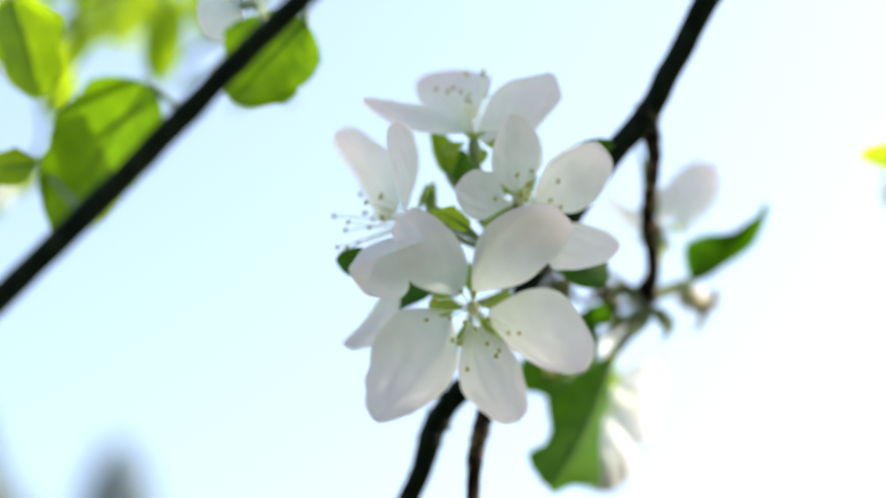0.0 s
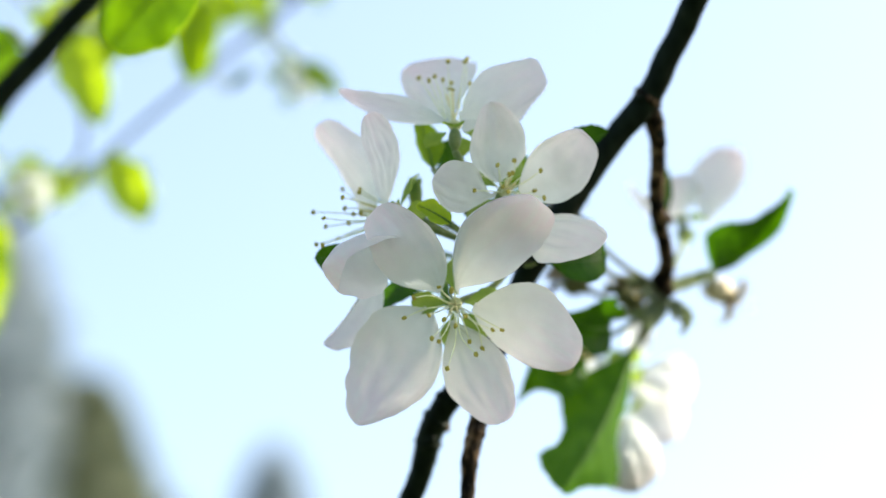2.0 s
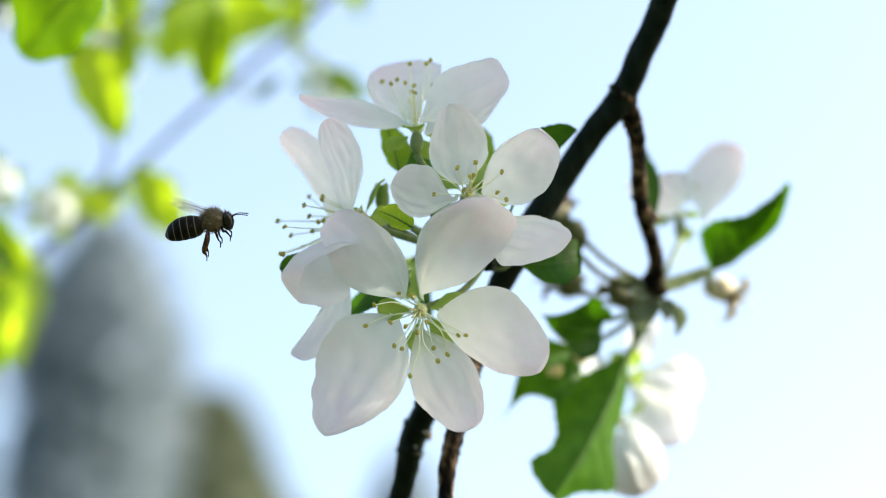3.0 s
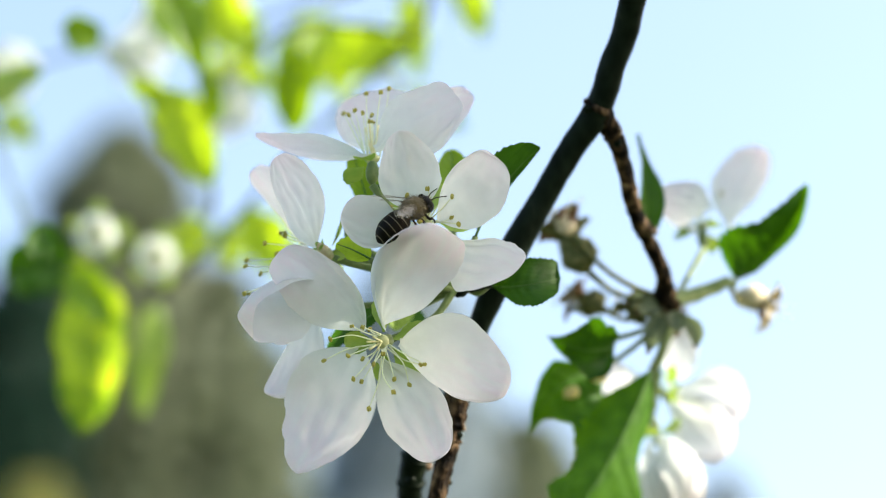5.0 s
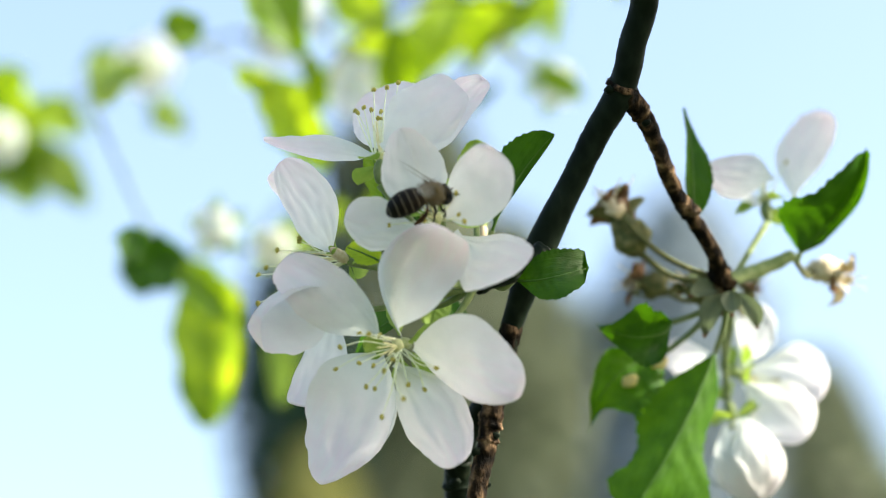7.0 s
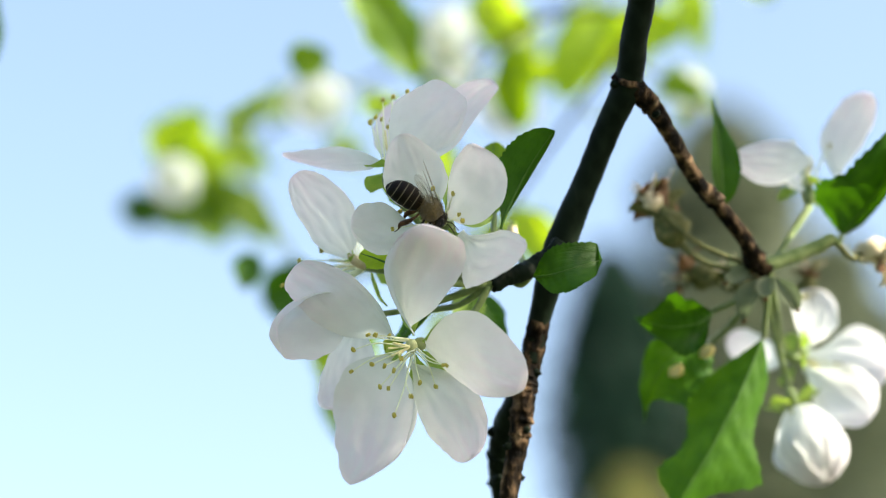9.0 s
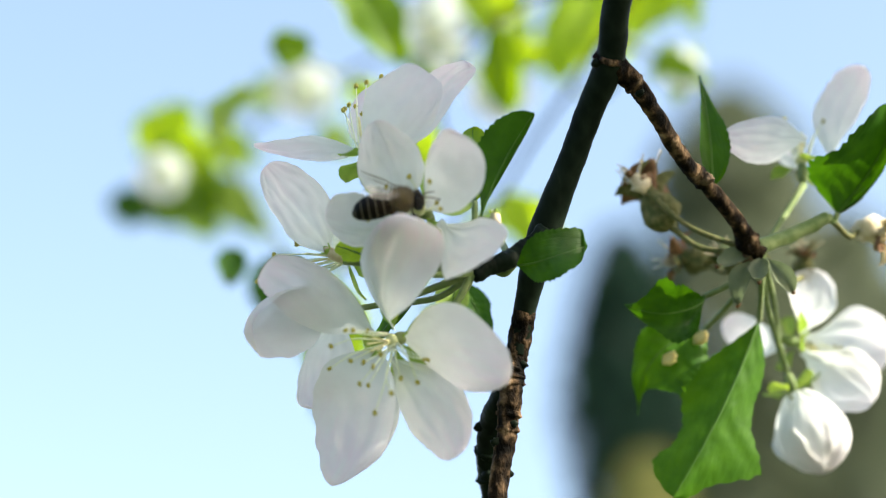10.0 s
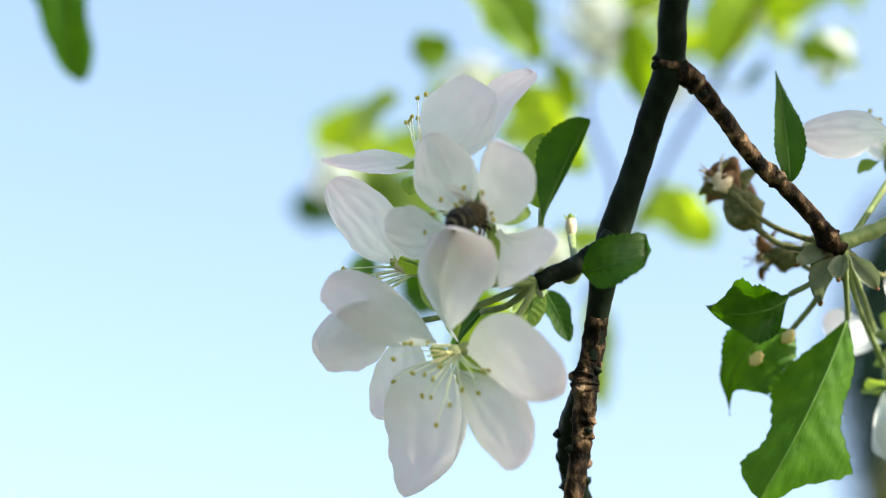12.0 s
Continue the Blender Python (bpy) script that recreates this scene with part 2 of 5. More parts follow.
def tube(bm, points, sides=10, steps=6, rough=0.0, scale=300.0, seed=0.0, origin=(0, 0, 0)):
    """A round, tapering, slightly uneven stem along points of (x, y, z, radius), closed at both ends."""
    path = smooth_path(points, steps)
    rings, side = [], None
    for i, q in enumerate(path):
        here = Vector(q[:3]) - Vector(origin)
        ahead = Vector(path[min(i + 1, len(path) - 1)][:3] - path[max(i - 1, 0)][:3]).normalized()
        side = (ahead.orthogonal() if side is None else side - ahead * side.dot(ahead)).normalized()
        up = ahead.cross(side)
        ring = []
        for k in range(sides):
            a = 2 * math.pi * k / sides
            way = side * math.cos(a) + up * math.sin(a)
            r = q[3]
            if rough:
                at = here + way * r
                r *= 1 + rough * noise.noise(at * scale + Vector((seed, 0, 0))) + 0.5 * rough * noise.noise(at * scale * 4.1 + Vector((0, seed, 0)))
            ring.append(bm.verts.new(here + way * r))
        rings.append(ring)
    for a, b in zip(rings, rings[1:]):
        for k in range(sides):
            bm.faces.new((a[k], a[(k + 1) % sides], b[(k + 1) % sides], b[k]))
    for ring, flip in ((rings[0], True), (rings[-1], False)):
        bm.faces.new(ring[::-1] if flip else ring)
    return bm


def blob(bm, at, radii, turn=None, rough=0.0, scale=400.0, u=10, v=7):
    """A rounded lump."""
    made = bmesh.ops.create_uvsphere(bm, u_segments=u, v_segments=v, radius=1)["verts"]
    for q in made:
        k = 1 + rough * noise.noise(q.co * 1.7 + Vector(at) * scale)
        c = Vector((q.co.x * radii[0], q.co.y * radii[1], q.co.z * radii[2])) * k
        q.co = (turn @ c if turn else c) + Vector(at)
    return bm


def basis(along, normal, at):
    """A pose with x along a length and z near a normal."""
    x = Vector(along).normalized()
    z = Vector(normal)
    z = (z - x * z.dot(x)).normalized()
    y = z.cross(x)
    return Matrix.Translation(at) @ Matrix((x, y, z)).transposed().to_4x4()


def petal_bm(length, width, cup, bend, curl, seed, notch=0.04, nu=26, nv=18, swell=1.32, blunt=0.56, skew=0.0, sweep=0.0, twist=0.0, uneven=1.0):
    """An obovate petal with a narrow claw: cup lifts the sides, bend arches it, curl rolls the tip, swell sets how far out
    it is widest, blunt rounds its end, skew widens one side, sweep bows it sideways, twist turns its end."""
    bm = bmesh.new()
    grid = []
    for i in range(nu + 1):
        u = 0.5 - 0.5 * math.cos(math.pi * i / nu)
        w = max(math.sin(math.pi * u**swell), 0.0) ** max(0.2, 1.0 - blunt * u)
        w = max(w, 0.13 * (1 - u))
        row = []
        for j in range(nv + 1):
            v = 2 * j / nv - 1
            wave = noise.noise(Vector((u * 2.3, v * 1.6, seed)))
            edge = noise.noise(Vector((u * 4.2 + 9, v * 3, seed + 3)))
            nick = noise.noise(Vector((u * 11 + 4, v * 9, seed + 5)))
            crinkle = noise.noise(Vector((u * 26 + 1, v * 20, seed + 6))) * u * u * v * v * (1 - u**8)
            fine = noise.noise(Vector((u * 5.5, v * 4.5, seed + 8)))
            reach = u * (1 - notch * math.exp(-((v * 3.0) ** 2)) * u**8) + (0.030 * edge * uneven + 0.016 * nick + 0.016 * crinkle) * u * (1 - u**6)
            half = 0.5 * width * w * (1 + skew * v) * (1 + 0.16 * edge * uneven + 0.035 * nick + 0.05 * crinkle)
            x = length * reach
            y = half * v
            z = cup * width * 0.5 * (v * v) * math.sin(math.pi * min(1, u * 1.05) * 0.8) + bend * length * 4 * u * (1 - u) * 0.5
            z += curl * length * max(0.0, u - 0.6) ** 2 * 2.2 + twist * y * (u - 0.3)
            z += 0.11 * width * wave * uneven * (0.3 + abs(v)) * (1 - 0.7 * u**6) + 0.036 * width * fine * min(1, u * 3) * (1 - u**6)
            z -= 0.016 * width * math.exp(-((v * 5) ** 2)) * math.sin(math.pi * u) - 0.05 * width * crinkle
            z += 0.010 * width * math.sin(v * 13 + seed) * math.sin(math.pi * u) * (1 - v * v)
            row.append(bm.verts.new((x, y + sweep * length * 4 * u * (1 - u), z)))
        grid.append(row)
    for a, b in zip(grid, grid[1:]):
        for j in range(nv):
            bm.faces.new((a[j], a[j + 1], b[j + 1], b[j]))
    bmesh.ops.remove_doubles(bm, verts=bm.verts, dist=1e-6)
    return bm


def leaf_bm(length, width, fold, bend, seed, teeth=16, wave=0.1, curl=0.0, sweep=0.0, ragged=0.3, swell=None, blunt=0.5, skew=0.0, cup=0.0, roll=0.0, twist=0.0, lobes=(), ribs=0.020):
    """A toothed leaf blade, folded along its midrib, arched, its tip drooping by curl, with side veins pressed in. With swell, its outline is
    widest where swell puts it, rounded by blunt and wider on one side by skew; lobes of (place, gain on one side, on the other, spread) add corners."""
    bm = bmesh.new()
    nu, nv = 56, 14
    grid = []
    for i in range(nu + 1):
        u = i / nu
        if swell:
            w = max(0.015, max(0.0, math.sin(math.pi * u**swell)) ** max(0.2, 1 - blunt * u))
        else:
            w = max(0.015, (math.sin(math.pi * u**0.78) ** (0.78 - 0.26 * u)))
        tooth = 1 + 0.10 * ((u * teeth) % 1.0 - 0.5) if 0.05 < u < 0.97 else 1
        row = []
        for j in range(nv + 1):
            v = 2 * j / nv - 1
            uneven = 1 + ragged * noise.noise(Vector((u * 4.2, 4.0 if v > 0 else -4.0, seed * 1.3)))
            side = 1 + skew * v
            for place, plus, minus, spread in lobes:
                side *= 1 + (plus if v > 0 else minus) * math.exp(-(((u - place) / spread) ** 2))
            y = 0.5 * width * w * v * side * (1 + (uneven - 1) * abs(v)) * (tooth if abs(v) > 0.9 else 1)
            ripple = noise.noise(Vector((u * 3.0, v * 1.5, seed)))
            vein = ribs * width * math.cos(2 * math.pi * 7 * (u - 0.22 * abs(v))) * min(1, abs(v) * 4) * (1 - abs(v))
            z = fold * abs(y) + bend * length * (4 * u * (1 - u)) * 0.5 + wave * width * ripple * (0.2 + v * v) + vein
            z += cup * width * 0.5 * v * v * math.sin(math.pi * min(1, u * 1.05) * 0.8) + roll * length * max(0.0, u - 0.6) ** 2 * 2.2 + twist * y * (u - 0.3)
            z -= curl * length * max(0.0, u - 0.35) ** 2
            row.append(bm.verts.new((length * u, y + sweep * length * 4 * u * (1 - u), z)))
        grid.append(row)
    for a, b in zip(grid, grid[1:]):
        for j in range(nv):
            bm.faces.new((a[j], a[j + 1], b[j + 1], b[j]))
    return bm


def leaf(base, tip, normal, width, root, label, material=LEAF, fold=0.25, bend=0.1, seed=1.0, group="", wave=0.1, stalk=0.0006, curl=0.0, sweep=0.0, roll=0.0, **shape):
    """A leaf with its blade, midrib and stalk; root is where the stalk leaves the wood."""
    base, tip = Vector(base), Vector(tip)
    t = thing("leaf", label, "leaf", base, group)
    length = (tip - base).length
    m = basis(tip - base, normal, (0, 0, 0))
    blade = part("blade", leaf_bm(length, width, fold, bend, seed, wave=wave, curl=curl, sweep=sweep, roll=roll, **shape), material, t, m=m)
    rib = [(length * u, sweep * length * 4 * u * (1 - u), bend * length * 4 * u * (1 - u) * 0.5 + 0.00005 - curl * length * max(0.0, u - 0.35) ** 2 + roll * length * max(0.0, u - 0.6) ** 2 * 2.2 + wave * width * noise.noise(Vector((u * 3.0, 0, seed))) * 0.2, stalk * 0.45 * (1 - 0.8 * u)) for u in (0, 0.15, 0.3, 0.45, 0.6, 0.7, 0.8, 0.9, 0.97)]
    part("midrib", tube(bmesh.new(), rib, 6, 3), MIDRIB, blade)
    if root is not None:
        r = Vector(root)
        mid = (r + base) * 0.5 + Vector((0, 0, -0.0015))
        part("stalk", tube(bmesh.new(), [(*r, stalk * 1.3), (*mid, stalk), (*base, stalk)], 7, 5, origin=base), STEM, t)
    return t


def shaped(base, tip, normal, width, swell, blunt, skew, cup, bend, curl, sweep, twist):
    """The full description of one petal, from its claw to its tip."""
    return {"base": base, "tip": tip, "normal": normal, "width": width, "swell": swell, "blunt": blunt, "skew": skew, "cup": cup, "bend": bend, "curl": curl, "sweep": sweep, "twist": twist}


def blossom(centre, axis, petals, root, label, seed, stamens=17, group="apple blossoms", stamen_length=0.0085, spread=0.75, pistil=True, sepal_size=0.0075, anthers=()):
    """Five-petalled blossom: petals of (tip, width, cup, bend, curl, normal or None), sepals, stamens, pistil and stalk."""
    rng = random.Random(seed)
    c, axis = Vector(centre), Vector(axis).normalized()
    t = thing("apple_blossom", label, "blossom", c, group)
    side = axis.orthogonal().normalized()
    up = axis.cross(side)
    ends = [p["tip"] if isinstance(p, dict) else p[0] for p in petals]
    for k, p in enumerate(petals):
        if isinstance(p, dict):
            along = Vector(p["tip"]) - Vector(p["base"])
            shape = {key: p[key] for key in ("swell", "blunt", "skew", "sweep", "twist")}
            part("petal", petal_bm(along.length, p["width"], p["cup"], p["bend"], p["curl"], seed * 3.1 + k * 1.7, notch=0.02, nu=40, nv=28, uneven=0.35, **shape), WHITE, t, m=basis(along, p["normal"], Vector(p["base"]) - c))
            continue
        tip, width, cup, bend, curl, normal = p
        way = Vector(tip) - c
        flat = way - axis * way.dot(axis)
        base = flat.normalized() * 0.0022 - axis * 0.0008
        along = way - base
        part("petal", petal_bm(along.length, width, cup, bend, curl, seed * 3.1 + k * 1.7), WHITE, t, m=basis(along, normal or axis, base))
    angles = sorted(math.atan2((Vector(p) - c).dot(up), (Vector(p) - c).dot(side)) for p in ends)
    gaps = [(a + z) / 2 for a, z in zip(angles, angles[1:] + [angles[0] + 2 * math.pi])]
    for k, a in enumerate(gaps):
        way = side * math.cos(a) + up * math.sin(a)
        part("sepal", petal_bm(sepal_size, 0.0045, 0.3, -0.15, -0.6, seed + k, notch=0, nu=8, nv=6), SEPAL, t, m=basis(way - axis * 0.25, axis, way * 0.0018 - axis * 0.0016))
    part("receptacle", blob(bmesh.new(), -axis * 0.0033, (0.0013, 0.0013, 0.0026), axis.to_track_quat("Z", "Y").to_matrix(), 0.06), STEM, t)
    part("nectary", blob(bmesh.new(), -axis * 0.0003, (0.0014, 0.0014, 0.0009), axis.to_track_quat("Z", "Y").to_matrix(), 0.12, 900), NECTARY, t)
    ends = [Vector(q) - c for q in anthers]
    for k in range(stamens):
        a, far = rng.uniform(0, 2 * math.pi), spread * math.sqrt(rng.uniform(0.04, 1))
        way = (axis + (side * math.cos(a) + up * math.sin(a)) * far).normalized()
        ends.append(way * stamen_length * rng.uniform(0.75, 1.12))
    for end in ends:
        flat = end - axis * end.dot(axis)
        start = flat.normalized() * 0.0014 * min(1, flat.length / 0.003)
        end = end + Vector((rng.uniform(-1, 1), rng.uniform(-1, 1), rng.uniform(-1, 1))) * 0.0003
        mid = start + (end - start) * 0.5 + axis * 0.0007 + flat.cross(axis) * rng.uniform(-0.15, 0.15)
        stamen = part("stamen", tube(bmesh.new(), [(*start, 0.00017), (*mid, 0.00013), (*end, 0.00009)], 6, 4), FILAMENT, t)
        turn = Euler((rng.uniform(0, 3), rng.uniform(0, 3), rng.uniform(0, 3))).to_matrix()
        lobe = blob(bmesh.new(), end + turn @ Vector((0, 0.00019, 0)), (0.00056, 0.00026, 0.00034), turn, 0.25, 900, 8, 6)
        part("anther", blob(lobe, end - turn @ Vector((0, 0.00019, 0)), (0.00052, 0.00026, 0.00034), turn, 0.25, 900, 8, 6), ANTHER, stamen)
    if pistil:
        for k in range(5):
            a = 2 * math.pi * k / 5
            way = (axis + (side * math.cos(a) + up * math.sin(a)) * 0.22).normalized() * stamen_length * 0.7
            part("style", tube(bmesh.new(), [(0, 0, 0, 0.00022), (*(way * 0.5), 0.00018), (*way, 0.00024)], 6, 4), STYLE_GREEN, t)
    if root is not None:
        r = Vector(root) - c
        s = -axis * 0.0060
        mid = (s + r) * 0.5 - axis * 0.002 + Vector((math.sin(seed * 2.1), math.cos(seed * 1.7), -0.6)) * 0.002
        part("pedicel", tube(bmesh.new(), [(*s, 0.00075), (*mid, 0.00062), (*r, 0.00085)], 8, 6, 0.08, 600), STEM, t)
    return t


# ---- ground ----
bm = bmesh.new()
bmesh.ops.create_grid(bm, x_segments=40, y_segments=40, size=400)
tagged(part("ground", bm, GRASS), "green lawn under the apple trees", "ground", kind="structure")

# ---- the flowering branch ----
branch = thing("apple_branch", "dark brown apple branch with forked twig and knots", "branch", (0.0, 0.04, 0.0))
O = Vector((0.0, 0.04, 0.0))
MAIN = [(-0.16, 0.22, -0.05, 0.026), (-0.12, 0.16, 0.6, 0.016), (-0.06, 0.085, 1.3, 0.0065), (-0.018, 0.046, 1.6, 0.0027), (-0.0029, 0.0356, 1.69, 0.0017), (-0.0003, 0.0339, 1.72, 0.0014), (0.0005, 0.0331, 1.7305, 0.0018), (0.003, 0.0327, 1.7405, 0.0019), (0.005, 0.0315, 1.7485, 0.0022), (0.0053, 0.0312, 1.7515, 0.0022), (0.0064, 0.0318, 1.7554, 0.0022), (0.0096, 0.0301, 1.7628, 0.0021), (0.0167, 0.0263, 1.7744, 0.003), (0.025, 0.0242, 1.7866, 0.0026), (0.0312, 0.0219, 1.7947, 0.0026), (0.0372, 0.0195, 1.8009, 0.0028), (0.0402, 0.0170, 1.8050, 0.0027), (0.0443, 0.0135, 1.8121, 0.0026), (0.0633, 0.0021, 1.8397, 0.0027), (0.13, 0.03, 1.93, 0.0022), (0.24, 0.09, 2.03, 0.002), (0.36, 0.12, 2.12, 0.0016), (0.46, 0.14, 2.18, 0.0009)]
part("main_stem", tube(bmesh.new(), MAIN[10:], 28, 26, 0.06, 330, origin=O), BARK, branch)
part("lower_stem", tube(bmesh.new(), MAIN[:12], 28, 26, 0.16, 620, 2.0, O), BARK_FLAKY, branch, "flaky brown bark")
TWIG = [(0.0382, 0.0200, 1.8010, 0.0022), (0.0392, 0.0240, 1.7995, 0.0019), (0.0400, 0.0290, 1.7960, 0.0016), (0.0394, 0.0402, 1.7898, 0.00155), (0.0398, 0.0455, 1.7875, 0.0017),
        (0.0402, 0.0490, 1.7858, 0.0015), (0.0412, 0.0560, 1.7818, 0.0016), (0.0400, 0.0630, 1.7790, 0.0022), (0.0412, 0.0655, 1.7780, 0.0018)]
part("fork_twig", tube(bmesh.new(), TWIG, 20, 20, 0.2, 520, 3.0, O), BARK_FLAKY, branch, "rough brown twig")
SECOND = [(0.0054, 0.0316, 1.7505, 0.0022), (0.0022, 0.0332, 1.7485, 0.0024), (-0.0023, 0.0362, 1.7460, 0.0025), (-0.0062, 0.0400, 1.7425, 0.0026), (-0.0083, 0.0428, 1.7395, 0.0026), (-0.0096, 0.0455, 1.7360, 0.0025), (-0.0113, 0.0486, 1.7315, 0.0023), (-0.0161, 0.055, 1.722, 0.0023), (-0.023, 0.0653, 1.7, 0.0023), (-0.04, 0.1, 1.55, 0.0018), (-0.07, 0.14, 1.4, 0.0008)]
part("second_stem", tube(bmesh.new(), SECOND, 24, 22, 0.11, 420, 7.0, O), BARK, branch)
SPUR = [(0.0196, 0.0232, 1.7735, 0.0021), (0.0175, 0.0205, 1.7708, 0.0016), (0.0150, 0.0180, 1.7680, 0.0020), (0.0128, 0.0150, 1.7660, 0.0017), (0.0108, 0.0120, 1.7640, 0.0016)]
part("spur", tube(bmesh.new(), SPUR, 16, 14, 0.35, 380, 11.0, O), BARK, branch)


def knots(stem, spots):
    """Bud scars and small knots seated in the bark: spots of (place along the stem's points, turn round it, size)."""
    path = smooth_path(stem, 10)
    for place, turn, r in spots:
        q = path[int(place * 10)]
        ahead = Vector(path[int(place * 10) + 1][:3] - q[:3]).normalized()
        side = ahead.orthogonal().normalized()
        out = side * math.cos(turn) + ahead.cross(side) * math.sin(turn)
        part("knot", blob(bmesh.new(), Vector(q[:3]) - O + out * q[3] * 0.85, (r, r * 0.9, r * 1.15), out.to_track_quat("Z", "Y").to_matrix(), 0.5, 900), BARK_SCAR if r > 0.00115 else BARK, branch)


knots(MAIN, ((6.3, 0.4, 0.0010), (6.8, 3.4, 0.0011), (7.2, 5.2, 0.0009), (7.6, 2.2, 0.0012), (8.2, 4.1, 0.0012), (8.6, 0.9, 0.0011), (9.1, 2.9, 0.0012), (9.6, 5.6, 0.0010), (10.2, 1.6, 0.0011), (15.1, 3.6, 0.0011)))
knots(SECOND, ((2.4, 1.0, 0.0011), (3.6, 3.5, 0.0013), (4.2, 5.3, 0.0011)))
knots(TWIG, ((1.5, 2.0, 0.0009), (3.2, 4.6, 0.0010), (4.2, 1.2, 0.0013), (7.2, 3.0, 0.0015)))


def growth_rings(stem, places, material):
    """Raised, uneven rings where a year's growth ended."""
    path = smooth_path(stem, 10)
    for place in places:
        k = int(place * 10)
        a, b = Vector(path[k][:3]), Vector(path[k + 1][:3])
        way, r = (b - a).normalized() * 0.0007, path[k][3]
        ring = [(*(a - way), r * 0.98), (*(a - way * 0.4), r * 1.16), (*(a + way * 0.3), r * 1.10), (*(a + way), r * 0.98)]
        part("growth_ring", tube(bmesh.new(), ring, 22, 3, 0.22, 900, place, O), material, branch)


growth_rings(MAIN, (7.1, 7.4, 8.3, 8.7, 9.2, 15.3), BARK_FLAKY)
growth_rings(SECOND, (3.3, 4.6), BARK)
growth_rings(TWIG, (1.2, 3.9, 4.4, 6.8), BARK_FLAKY)

HUB = (0.0108, 0.0118, 1.7640)

# ---- blossoms on the near cluster ----
blossom((0.0, 0.0015, 1.7505), (0.04, -0.90, -0.42), [
    shaped((-0.0027, -0.0002, 1.7525), (-0.0135, -0.0164, 1.7643), (0.0810, -0.6240, -0.7770), width=0.0126, swell=0.88, blunt=0.65, skew=0.23, cup=0.21, bend=-0.00, curl=0.18, sweep=-0.05, twist=0.74),
    shaped((-0.0000, 0.0022, 1.7535), (0.0175, -0.0106, 1.7675), (-0.2670, -0.8540, -0.4460), width=0.0130, swell=1.12, blunt=0.66, skew=-0.72, cup=0.42, bend=0.23, curl=0.47, sweep=0.18, twist=1.33),
    shaped((0.0033, 0.0018, 1.7498), (0.0200, 0.0017, 1.7359), (-0.4300, -0.7440, -0.5120), width=0.0152, swell=0.77, blunt=0.57, skew=0.54, cup=-0.47, bend=-0.10, curl=-0.53, sweep=-0.07, twist=-0.54),
    shaped((-0.0007, 0.0026, 1.7477), (0.0089, 0.0108, 1.7298), (0.0920, -0.9230, -0.3730), width=0.0129, swell=1.06, blunt=0.61, skew=-0.10, cup=-0.25, bend=-0.16, curl=0.23, sweep=0.00, twist=-0.29),
    shaped((-0.0048, 0.0047, 1.7507), (-0.0198, 0.0145, 1.7324), (0.0390, -0.8670, -0.4960), width=0.0179, swell=0.77, blunt=0.45, skew=-0.53, cup=0.41, bend=0.03, curl=0.51, sweep=0.15, twist=0.18)],
    HUB, "open white apple blossom with pink-flushed petals and yellow stamens", 1, stamens=4, spread=0.5, stamen_length=0.0085,
    anthers=[(-0.0094, -0.0042, 1.7456), (-0.0070, -0.0062, 1.7488), (-0.0043, -0.0041, 1.7461), (0.0002, -0.0094, 1.7494), (-0.0045, -0.0024, 1.7424), (-0.0029, -0.0014, 1.7418),
             (-0.0013, -0.0015, 1.7365), (0.0027, 0.0008, 1.7424), (0.0051, 0.0027, 1.7417), (0.0090, -0.0003, 1.7444), (0.0041, -0.0037, 1.7380), (0.0070, 0.0030, 1.7460), (-0.0025, -0.0085, 1.7500)])
blossom((0.0100, -0.0030, 1.7722), (0.25, -0.90, -0.15), [
    shaped((0.0088, -0.0043, 1.7734), (0.0083, -0.0138, 1.7860), (0.4650, -0.7150, -0.5220), width=0.0119, swell=0.84, blunt=0.53, skew=0.01, cup=0.25, bend=0.05, curl=-0.16, sweep=0.01, twist=-0.10),
    shaped((0.0127, -0.0044, 1.7714), (0.0259, -0.0131, 1.7794), (-0.2940, -0.8490, -0.4400), width=0.0116, swell=0.80, blunt=0.66, skew=-0.62, cup=-0.32, bend=-0.01, curl=0.22, sweep=0.10, twist=0.85),
    shaped((0.0125, 0.0000, 1.7702), (0.0284, -0.0063, 1.7613), (-0.1730, -0.9210, 0.3480), width=0.0132, swell=1.41, blunt=0.61, skew=-0.21, cup=-0.06, bend=-0.17, curl=-0.42, sweep=-0.10, twist=0.01),
    shaped((0.0083, -0.0046, 1.7705), (-0.0037, -0.0125, 1.7711), (0.4260, -0.6870, -0.5890), width=0.0102, swell=1.53, blunt=0.53, skew=-0.32, cup=0.24, bend=0.18, curl=0.17, sweep=0.12, twist=-0.12),
    ((0.0085, 0.0010, 1.7600), 0.0080, 0.20, 0.10, 0.0, None)],
    HUB, "white apple blossom visited by a bee", 2, stamens=4, spread=0.4, stamen_length=0.0070,
    anthers=[(0.0122, -0.0084, 1.7758), (0.0148, -0.0053, 1.7750), (0.0120, -0.0050, 1.7780), (0.0053, -0.0057, 1.7771), (0.0157, -0.0053, 1.7710), (0.0176, -0.0067, 1.7686),
             (0.0047, -0.0109, 1.7686), (0.0053, -0.0092, 1.7728), (0.0170, -0.0090, 1.7730), (0.0090, -0.0110, 1.7740)])
